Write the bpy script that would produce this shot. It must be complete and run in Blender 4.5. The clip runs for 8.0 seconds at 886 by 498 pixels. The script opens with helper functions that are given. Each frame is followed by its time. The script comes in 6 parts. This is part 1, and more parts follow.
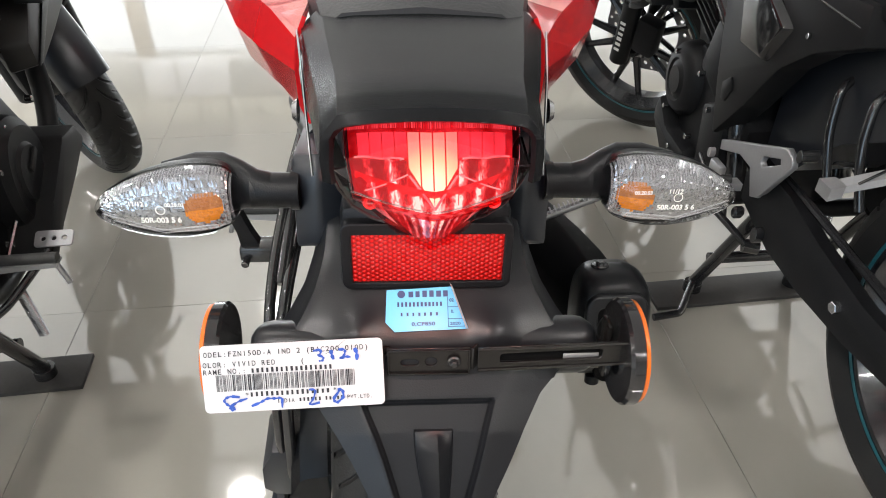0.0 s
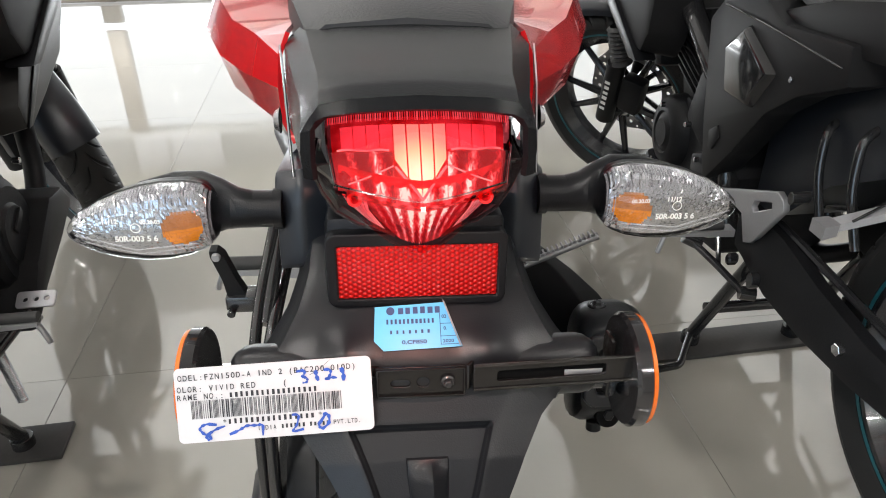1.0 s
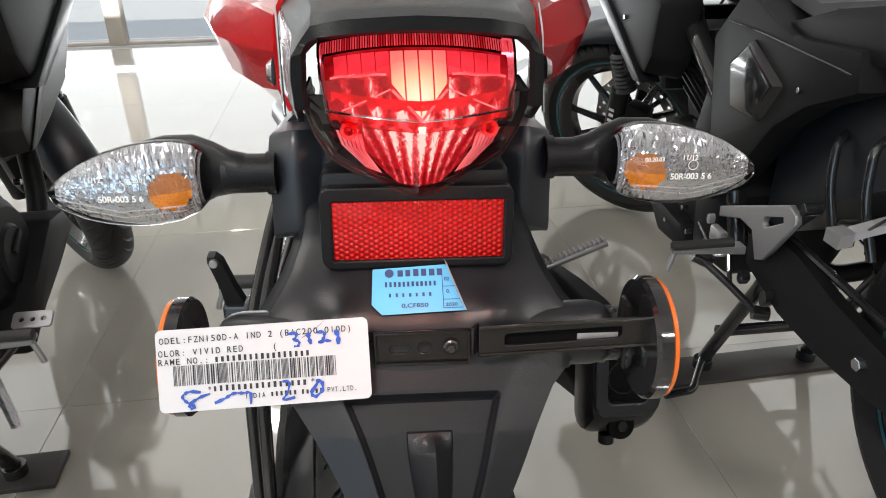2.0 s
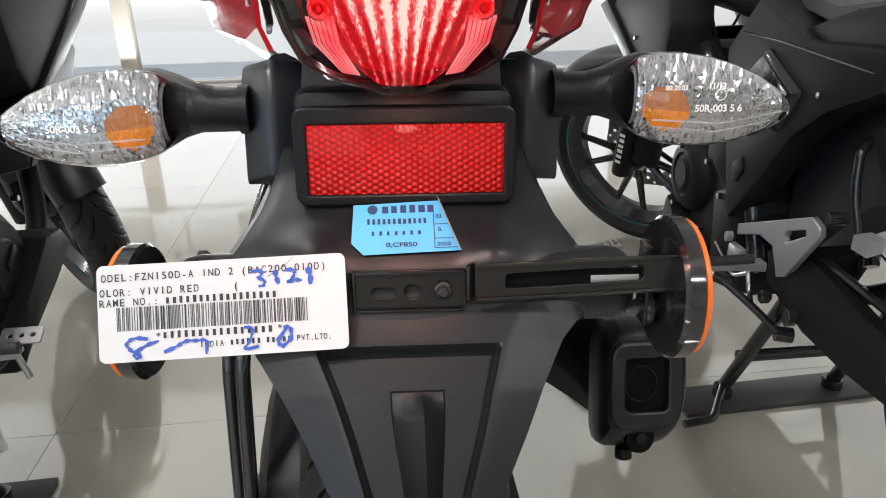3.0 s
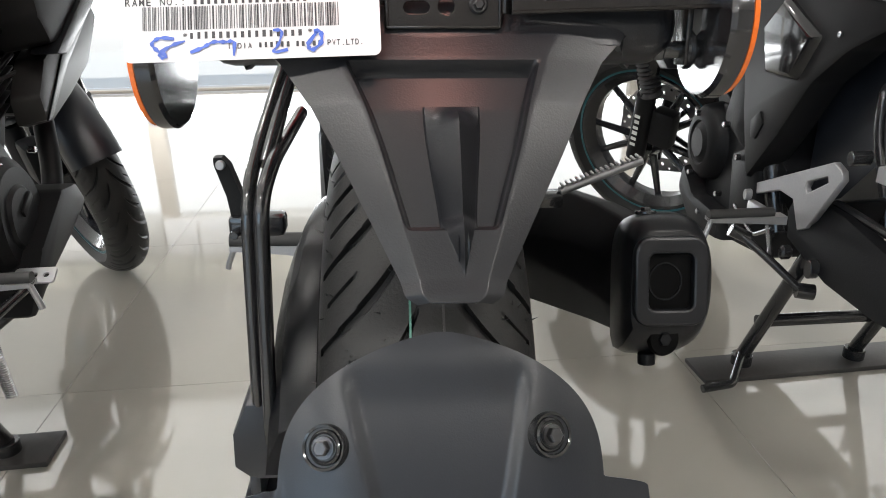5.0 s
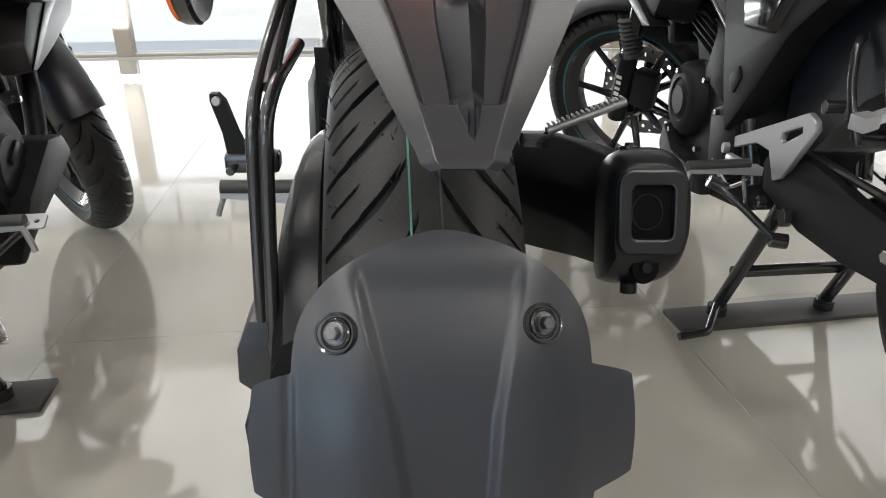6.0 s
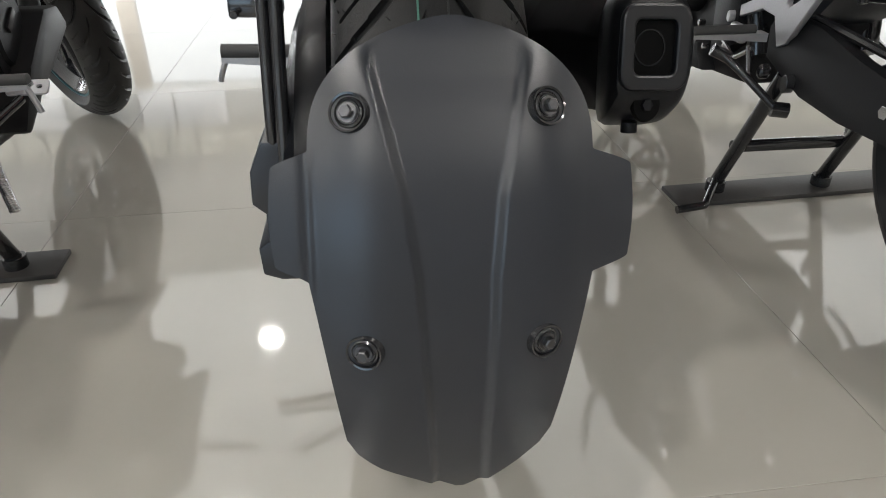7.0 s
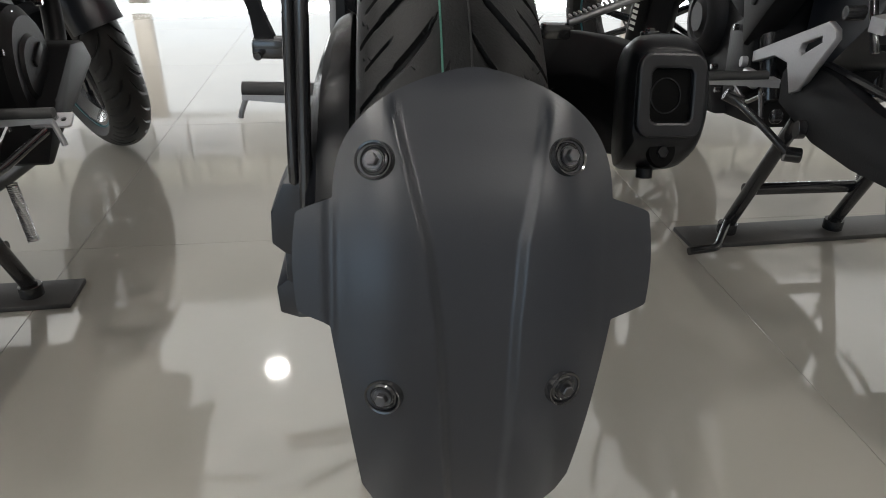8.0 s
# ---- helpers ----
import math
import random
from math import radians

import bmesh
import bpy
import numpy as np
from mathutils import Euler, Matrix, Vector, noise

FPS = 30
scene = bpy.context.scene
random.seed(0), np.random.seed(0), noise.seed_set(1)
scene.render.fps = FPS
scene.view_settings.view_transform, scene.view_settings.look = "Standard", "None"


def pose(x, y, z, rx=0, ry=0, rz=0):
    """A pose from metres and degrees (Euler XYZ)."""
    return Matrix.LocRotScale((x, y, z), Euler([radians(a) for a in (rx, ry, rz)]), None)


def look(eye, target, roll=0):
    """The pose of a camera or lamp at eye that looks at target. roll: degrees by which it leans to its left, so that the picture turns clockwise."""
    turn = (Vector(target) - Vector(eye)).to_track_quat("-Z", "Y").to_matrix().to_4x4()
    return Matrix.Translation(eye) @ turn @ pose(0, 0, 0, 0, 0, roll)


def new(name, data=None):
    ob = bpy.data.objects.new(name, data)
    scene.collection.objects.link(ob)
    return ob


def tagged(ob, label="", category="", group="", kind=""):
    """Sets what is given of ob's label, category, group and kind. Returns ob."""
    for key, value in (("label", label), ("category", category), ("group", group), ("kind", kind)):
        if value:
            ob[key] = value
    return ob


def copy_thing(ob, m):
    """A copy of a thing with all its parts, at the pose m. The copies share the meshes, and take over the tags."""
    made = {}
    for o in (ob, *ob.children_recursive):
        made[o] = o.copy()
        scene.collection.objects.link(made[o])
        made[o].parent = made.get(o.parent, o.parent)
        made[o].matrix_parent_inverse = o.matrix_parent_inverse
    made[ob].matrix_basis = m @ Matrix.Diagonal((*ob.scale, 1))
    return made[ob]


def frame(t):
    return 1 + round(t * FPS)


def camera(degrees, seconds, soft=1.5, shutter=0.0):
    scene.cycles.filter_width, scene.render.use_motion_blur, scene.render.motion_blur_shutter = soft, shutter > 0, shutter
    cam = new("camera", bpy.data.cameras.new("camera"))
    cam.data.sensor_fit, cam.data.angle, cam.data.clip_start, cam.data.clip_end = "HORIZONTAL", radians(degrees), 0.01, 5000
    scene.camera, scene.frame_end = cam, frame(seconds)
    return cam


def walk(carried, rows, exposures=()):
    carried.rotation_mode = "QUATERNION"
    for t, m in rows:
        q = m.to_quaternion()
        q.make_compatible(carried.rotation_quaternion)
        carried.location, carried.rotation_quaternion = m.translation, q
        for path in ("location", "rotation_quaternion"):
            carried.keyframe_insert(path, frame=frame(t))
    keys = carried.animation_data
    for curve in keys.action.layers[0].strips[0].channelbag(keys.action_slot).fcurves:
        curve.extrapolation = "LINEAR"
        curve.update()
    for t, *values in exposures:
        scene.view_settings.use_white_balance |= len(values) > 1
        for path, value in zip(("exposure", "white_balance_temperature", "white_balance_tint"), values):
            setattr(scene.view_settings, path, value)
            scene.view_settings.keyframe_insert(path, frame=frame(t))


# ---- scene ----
cam = camera(64.9, 8.0, 1.0)
PATH = [
    (0, (-0.032, 0.123, 1.006), (0.125, 1.735, -0.168), 0.5),
    (0.5, (-0.032, 0.128, 0.984), (0.155, 1.791, -0.112), -0.3),
    (1, (-0.031, 0.122, 0.969), (0.158, 1.841, -0.036), -0.4),
    (1.2, (-0.031, 0.121, 0.966), (0.158, 1.843, -0.030), -0.4),
    (2.5, (-0.027, 0.124, 0.881), (0.144, 1.942, 0.066), -1.4),
    (3, (-0.02, 0.142, 0.855), (0.136, 1.979, 0.078), -1.3),
    (3.5, (-0.01, 0.163, 0.835), (0.167, 2.018, 0.108), -1.6),
    (4, (-0.024, 0.151, 0.769), (0.113, 2.065, 0.206), -1.7),
    (4.5, (-0.033, 0.131, 0.738), (0.111, 2.032, 0.135), -1.3),
    (4.7, (-0.031, 0.12, 0.737), (0.089, 2.001, 0.067), -1.2),
    (5.8, (-0.053, 0.08, 0.721), (0.137, 1.923, -0.031), -0.4),
    (6, (-0.051, 0.069, 0.709), (0.136, 1.899, -0.076), -0.3),
    (6.5, (-0.056, 0.045, 0.685), (0.122, 1.839, -0.182), -0.4),
    (7, (-0.062, 0.018, 0.649), (0.114, 1.738, -0.357), -0.5),
    (7.5, (-0.066, 0.004, 0.63), (0.103, 1.695, -0.424), -0.3),
    (8, (-0.07, 0.018, 0.659), (0.088, 1.784, -0.265), 0.3),
]
EXPOSURE = [(0.0, 0.18), (0.5, 0.13), (1.0, 0.04), (2.5, -0.1), (4.5, 0.15), (6.0, 0.26), (6.5, 0.18), (7.0, 0.02), (7.5, -0.27), (8.0, -0.34)]
walk(cam, [(t, look(eye, target, roll)) for t, eye, target, roll in PATH], EXPOSURE)

# ---- world, daylight and lamps ----
world = bpy.data.worlds.new("daylight")
scene.world = world
world.use_nodes = True
wn = world.node_tree.nodes
sky = wn.new("ShaderNodeTexSky")
sky.sky_type, sky.sun_disc, sky.sun_elevation, sky.sun_rotation = "NISHITA", False, radians(55), radians(180)
world.node_tree.links.new(sky.outputs[0], wn["Background"].inputs[0])
wn["Background"].inputs[1].default_value = 0.12
sun_data = bpy.data.lights.new("sun", "SUN")
sun_data.energy, sun_data.angle, sun_data.color = 3.0, radians(0.5), (1.0, 0.95, 0.88)
sun = new("sun", sun_data)
sun.matrix_world = look((0, -20, 30), (0, 0, 0))
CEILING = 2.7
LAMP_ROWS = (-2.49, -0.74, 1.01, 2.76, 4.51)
# Side columns and the pair at x 1.4 are unseen, added as fill.
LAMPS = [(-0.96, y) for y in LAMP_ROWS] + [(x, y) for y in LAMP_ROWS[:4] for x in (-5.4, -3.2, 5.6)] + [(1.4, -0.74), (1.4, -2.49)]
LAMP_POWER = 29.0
WINDOW_POWER = 300.0
REAR_POWER = 95.0


# ---- materials ----
def material(name, color, rough=0.5, metal=0.0, grain=0.0, grain_size=400.0, bump=0.0, blotch=0.0, blotch_size=6.0, coat=0.0, spec=0.5, rough_var=0.0, per_piece=0.0):
    """A Principled surface with variation at two scales: fine grain with relief, and broad blotches."""
    mat = bpy.data.materials.new(name)
    mat.use_nodes = True
    nodes, links = mat.node_tree.nodes, mat.node_tree.links
    p = nodes["Principled BSDF"]
    p.inputs["Base Color"].default_value = (*color, 1)
    p.inputs["Roughness"].default_value, p.inputs["Metallic"].default_value = rough, metal
    p.inputs["Coat Weight"].default_value, p.inputs["Coat Roughness"].default_value = coat, 0.04
    p.inputs["Specular IOR Level"].default_value = spec
    where = nodes.new("ShaderNodeTexCoord")
    fine = nodes.new("ShaderNodeTexNoise")
    fine.inputs["Scale"].default_value, fine.inputs["Detail"].default_value = grain_size, 3
    broad = nodes.new("ShaderNodeTexNoise")
    broad.inputs["Scale"].default_value, broad.inputs["Detail"].default_value = blotch_size, 4
    links.new(where.outputs["Object"], fine.inputs["Vector"])
    links.new(where.outputs["Object"], broad.inputs["Vector"])
    tone = nodes.new("ShaderNodeMath")
    tone.operation = "MULTIPLY_ADD"
    links.new(fine.outputs[0], tone.inputs[0])
    tone.inputs[1].default_value, tone.inputs[2].default_value = grain, 1 - grain / 2 - blotch / 2
    tone2 = nodes.new("ShaderNodeMath")
    tone2.operation = "MULTIPLY_ADD"
    links.new(broad.outputs[0], tone2.inputs[0])
    tone2.inputs[1].default_value = blotch
    links.new(tone.outputs[0], tone2.inputs[2])
    last = tone2
    if per_piece:
        info = nodes.new("ShaderNodeObjectInfo")
        tone3 = nodes.new("ShaderNodeMath")
        tone3.operation = "MULTIPLY_ADD"
        links.new(info.outputs["Random"], tone3.inputs[0])
        tone3.inputs[1].default_value = per_piece
        links.new(last.outputs[0], tone3.inputs[2])
        last = tone3
    shade = nodes.new("ShaderNodeVectorMath")
    shade.operation = "SCALE"
    shade.inputs[0].default_value = color
    links.new(last.outputs[0], shade.inputs["Scale"])
    links.new(shade.outputs[0], p.inputs["Base Color"])
    if rough_var:
        rv = nodes.new("ShaderNodeMath")
        rv.operation = "MULTIPLY_ADD"
        links.new(broad.outputs[0], rv.inputs[0])
        rv.inputs[1].default_value, rv.inputs[2].default_value = rough_var, rough - rough_var / 2
        links.new(rv.outputs[0], p.inputs["Roughness"])
    if bump:
        b = nodes.new("ShaderNodeBump")
        b.inputs["Strength"].default_value, b.inputs["Distance"].default_value = bump, 0.0006
        links.new(fine.outputs[0], b.inputs["Height"])
        links.new(b.outputs[0], p.inputs["Normal"])
    return mat


def clear_plastic(name, tint, rough=0.03, frost=0.0):
    """Thin moulded transparent plastic: tinted see-through with a Fresnel gloss."""
    mat = bpy.data.materials.new(name)
    mat.use_nodes = True
    nodes, links = mat.node_tree.nodes, mat.node_tree.links
    nodes.clear()
    out = nodes.new("ShaderNodeOutputMaterial")
    see, gloss, mix, fres = (nodes.new("ShaderNode" + n) for n in ("BsdfTransparent", "BsdfGlossy", "MixShader", "Fresnel"))
    see.inputs[0].default_value = (*tint, 1)
    gloss.inputs["Roughness"].default_value = rough
    fres.inputs[0].default_value = 1.5
    links.new(fres.outputs[0], mix.inputs[0])
    body = see
    if frost:
        dif, mix2 = nodes.new("ShaderNodeBsdfTranslucent"), nodes.new("ShaderNodeMixShader")
        dif.inputs[0].default_value = (*tint, 1)
        mix2.inputs[0].default_value = frost
        links.new(see.outputs[0], mix2.inputs[1])
        links.new(dif.outputs[0], mix2.inputs[2])
        body = mix2
    links.new(body.outputs[0], mix.inputs[1])
    links.new(gloss.outputs[0], mix.inputs[2])
    links.new(mix.outputs[0], out.inputs[0])
    return mat


def glow(name, color, strength):
    mat = bpy.data.materials.new(name)
    mat.use_nodes = True
    p = mat.node_tree.nodes["Principled BSDF"]
    p.inputs["Base Color"].default_value = (*color, 1)
    p.inputs["Emission Color"].default_value = (*color, 1)
    p.inputs["Emission Strength"].default_value = strength
    return mat


FENDER = material("moulded_black_plastic", (0.0100, 0.0118, 0.0158), 0.33, spec=0.46, grain=0.25, grain_size=1100, bump=0.12, blotch=0.15, rough_var=0.1)
SATIN = material("satin_black_plastic", (0.0060, 0.0064, 0.0075), 0.32, spec=0.20, grain=0.2, grain_size=1200, bump=0.25, blotch=0.15, rough_var=0.08)
COWL = material("moulded_black_cowl", (0.0055, 0.0058, 0.0068), 0.26, spec=0.11, grain=0.2, grain_size=1200, bump=0.2, blotch=0.15, rough_var=0.08)
CARRIER_BLACK = material("textured_black_carrier", (0.0084, 0.0090, 0.0108), 0.34, spec=0.30, grain=0.25, grain_size=1100, bump=0.15, blotch=0.15, rough_var=0.1)
GLOSSBLACK = material("gloss_black_plastic", (0.012, 0.012, 0.013), 0.12, blotch=0.1, coat=0.3)
RUBBER = material("tyre_rubber", (0.0115, 0.0113, 0.0112), 0.52, spec=0.30, grain=0.35, grain_size=500, bump=0.5, blotch=0.25, blotch_size=14)
# near-black that paints the dark inside the bracket slot and silencer recesses
DEAD_BLACK = material("dead_black", (0.004, 0.004, 0.004), 0.9, spec=0.05)
HEATBLACK = material("heat_black_steel", (0.0060, 0.0060, 0.0066), 0.5, spec=0.08, grain=0.2, grain_size=600, bump=0.1)
SOFT_RUBBER = material("soft_black_rubber", (0.02, 0.02, 0.02), 0.6, grain=0.2, bump=0.3)
RED = material("vivid_red_paint", (0.55, 0.008, 0.012), 0.22, blotch=0.08, coat=0.9)
STEEL_BLACK = material("black_painted_steel", (0.016, 0.016, 0.017), 0.2, blotch=0.15, coat=0.3, rough_var=0.1)
BRACKET = material("pressed_black_steel", (0.013, 0.012, 0.0115), 0.24, metal=0.35, grain=0.2, grain_size=700, bump=0.15, blotch=0.2)
STEEL = material("bright_zinc_steel", (0.42, 0.42, 0.43), 0.25, metal=1.0, grain=0.15, blotch=0.2, rough_var=0.15)
ALU = material("brushed_aluminium", (0.36, 0.36, 0.37), 0.42, metal=0.7, grain=0.15, grain_size=300, bump=0.15, blotch=0.15)
DARKALU = material("dull_cast_aluminium", (0.20, 0.20, 0.205), 0.45, metal=0.7, grain=0.15, grain_size=300, bump=0.15, blotch=0.2)
ENGINE = material("grey_engine_paint", (0.0075, 0.0078, 0.0088), 0.48, spec=0.16, grain=0.3, grain_size=350, bump=0.4, blotch=0.2, rough_var=0.1)
BODYGREY = material("matt_dark_grey_paint", (0.0088, 0.0088, 0.0094), 0.50, spec=0.16, grain=0.15, grain_size=800, bump=0.1, blotch=0.1)
SHROUD = material("satin_grey_shroud_paint", (0.020, 0.0195, 0.019), 0.45, spec=0.28, grain=0.15, grain_size=800, bump=0.1, blotch=0.1)
RIM = material("black_rim_paint", (0.014, 0.0145, 0.017), 0.22, blotch=0.15, coat=0.4)
TEAL = material("teal_rim_stripe", (0.012, 0.09, 0.11), 0.35)
GREEN = material("green_tread_stripe", (0.05, 0.15, 0.115), 0.6, grain=0.4)
DARKSTEEL = material("dark_zinc_steel", (0.09, 0.09, 0.094), 0.34, metal=1.0, grain=0.15, blotch=0.3, blotch_size=200, rough_var=0.15)
DISC = material("drilled_disc_steel", (0.32, 0.32, 0.33), 0.32, metal=1.0, grain=0.2, blotch=0.2)
PAPER = material("white_label_paper", (0.52, 0.52, 0.535), 0.42, grain=0.03, blotch=0.06, blotch_size=30)
BLUE = material("sky_blue_sticker", (0.085, 0.38, 0.64), 0.35, grain=0.05, blotch=0.1, blotch_size=40)
INK = material("black_print", (0.015, 0.015, 0.02), 0.55, grain=0.2)
NAVY = material("navy_print", (0.01, 0.03, 0.11), 0.5, grain=0.3)
PEN = material("blue_marker_ink", (0.02, 0.07, 0.36), 0.45, grain=0.5, grain_size=260, blotch=0.7, blotch_size=90)
MARK = material("raised_lens_lettering", (0.7, 0.7, 0.68), 0.3)

ORANGE = material("orange_side_reflector", (0.62, 0.12, 0.008), 0.25, grain=0.5, grain_size=600, bump=0.6, coat=0.3)
CHROME = material("chromed_reflector_bowl", (0.55, 0.55, 0.57), 0.16, metal=1.0, blotch=0.15, blotch_size=60)
BOARD_PALE = material("pale_sign_board", (0.75, 0.75, 0.76), 0.4, blotch=0.2, blotch_size=2)
BOARD_GREY = material("grey_sign_board", (0.42, 0.42, 0.41), 0.4, blotch=0.2, blotch_size=2)
BOARD_CREAM = material("cream_panel", (0.66, 0.64, 0.56), 0.5, blotch=0.1, blotch_size=2)
BOARD = material("weathered_black_board", (0.03, 0.028, 0.026), 0.6, grain=0.4, grain_size=120, bump=0.4, blotch=0.4)
SEAT = material("patterned_seat_vinyl", (0.02, 0.02, 0.022), 0.5, grain=0.3, grain_size=500, bump=0.6)
WALL = material("warm_grey_wall_paint", (0.56, 0.55, 0.53), 0.7, grain=0.04, grain_size=60, bump=0.1, blotch=0.05, blotch_size=1.5)
CEIL = material("white_ceiling_paint", (0.8, 0.79, 0.78), 0.8, grain=0.03, grain_size=60, blotch=0.04)
MULLION = material("beige_aluminium_mullion", (0.36, 0.32, 0.27), 0.4, metal=0.2, grain=0.1, blotch=0.1)
GROUT = material("tile_joint_grout", (0.33, 0.318, 0.298), 0.8, grain=0.3, grain_size=90)
PAVING = material("concrete_forecourt", (0.5, 0.49, 0.47), 0.8, grain=0.2, grain_size=20, blotch=0.2, blotch_size=0.6)
TILE = material("polished_cream_tile", (0.315, 0.297, 0.264), 0.055, grain=0.03, grain_size=60, blotch=0.12, blotch_size=2.6, spec=0.6, rough_var=0.03, per_piece=0.035)
RED_LENS = clear_plastic("red_clear_lens", (1.0, 0.10, 0.13), 0.04)
CLEAR = clear_plastic("clear_lens", (0.93, 0.94, 0.95), 0.03)
AMBER = material("amber_bulb_cap", (0.70, 0.22, 0.012), 0.2, grain=0.5, grain_size=300, bump=0.8, blotch=0.5, blotch_size=90, coat=0.6)
AMBER_DULL = material("amber_cap_top", (0.42, 0.15, 0.035), 0.25, grain=0.3, grain_size=300, bump=0.5, blotch=0.5, blotch_size=90, coat=0.5)
RIBBED = material("ribbed_clear_plastic", (0.62, 0.63, 0.66), 0.15, coat=0.4)
RIBBED.node_tree.nodes["Principled BSDF"].inputs["Alpha"].default_value = 0.26
TILE.node_tree.nodes["Principled BSDF"].inputs["IOR"].default_value = 2.15
TILE.node_tree.nodes["Principled BSDF"].inputs["Specular IOR Level"].default_value = 0.5
GLASS = clear_plastic("window_glass", (0.97, 0.98, 0.98), 0.01)


def lit_plastic(name, low, high, strength, stretch, size, sharp=(0.35, 0.65)):
    """Moulded lamp optics lit from behind: bright and dim facets."""
    mat = bpy.data.materials.new(name)
    mat.use_nodes = True
    nodes, links = mat.node_tree.nodes, mat.node_tree.links
    p = nodes["Principled BSDF"]
    where, scale, cell, ramp = (nodes.new("ShaderNode" + n) for n in ("TexCoord", "Mapping", "TexNoise", "ValToRGB"))
    scale.inputs["Scale"].default_value = stretch
    cell.inputs["Scale"].default_value, cell.inputs["Detail"].default_value = size, 2
    links.new(where.outputs["Object"], scale.inputs[0])
    links.new(scale.outputs[0], cell.inputs["Vector"])
    links.new(cell.outputs[0], ramp.inputs[0])
    ramp.color_ramp.elements[0].position, ramp.color_ramp.elements[1].position = sharp
    ramp.color_ramp.elements[0].color, ramp.color_ramp.elements[1].color = (*low, 1), (*high, 1)
    links.new(ramp.outputs[0], p.inputs["Emission Color"])
    p.inputs["Base Color"].default_value = (0.5, 0.03, 0.03, 1)
    p.inputs["Roughness"].default_value = 0.2
    p.inputs["Emission Strength"].default_value = strength
    return mat


def lit_pieces(name, low, high, strength, sharp):
    """Moulded prisms lit from behind, each piece catching more or less of the bulb."""
    mat = bpy.data.materials.new(name)
    mat.use_nodes = True
    nodes, links = mat.node_tree.nodes, mat.node_tree.links
    p = nodes["Principled BSDF"]
    geo, ramp = nodes.new("ShaderNodeNewGeometry"), nodes.new("ShaderNodeValToRGB")
    links.new(geo.outputs["Random Per Island"], ramp.inputs[0])
    ramp.color_ramp.elements[0].position, ramp.color_ramp.elements[1].position = sharp
    ramp.color_ramp.elements[0].color, ramp.color_ramp.elements[1].color = (*low, 1), (*high, 1)
    links.new(ramp.outputs[0], p.inputs["Emission Color"])
    p.inputs["Base Color"].default_value, p.inputs["Roughness"].default_value = (0.5, 0.02, 0.03, 1), 0.12
    p.inputs["Emission Strength"].default_value = strength
    return mat


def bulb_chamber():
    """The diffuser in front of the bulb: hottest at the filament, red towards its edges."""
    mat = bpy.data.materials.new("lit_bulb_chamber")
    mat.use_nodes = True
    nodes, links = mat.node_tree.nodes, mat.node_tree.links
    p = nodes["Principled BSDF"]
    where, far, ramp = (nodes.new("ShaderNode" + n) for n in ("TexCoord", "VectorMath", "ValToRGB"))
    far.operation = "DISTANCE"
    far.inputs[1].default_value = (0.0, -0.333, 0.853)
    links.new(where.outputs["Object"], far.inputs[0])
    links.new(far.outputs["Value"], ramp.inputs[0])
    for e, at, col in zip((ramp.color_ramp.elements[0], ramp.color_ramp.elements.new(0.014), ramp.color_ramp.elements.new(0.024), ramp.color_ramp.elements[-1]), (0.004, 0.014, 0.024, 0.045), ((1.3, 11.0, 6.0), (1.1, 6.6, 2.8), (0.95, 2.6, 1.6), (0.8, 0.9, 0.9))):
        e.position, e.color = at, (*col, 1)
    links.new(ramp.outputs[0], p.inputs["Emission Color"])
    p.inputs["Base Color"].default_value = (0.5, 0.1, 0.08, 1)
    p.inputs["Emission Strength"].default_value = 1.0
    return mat


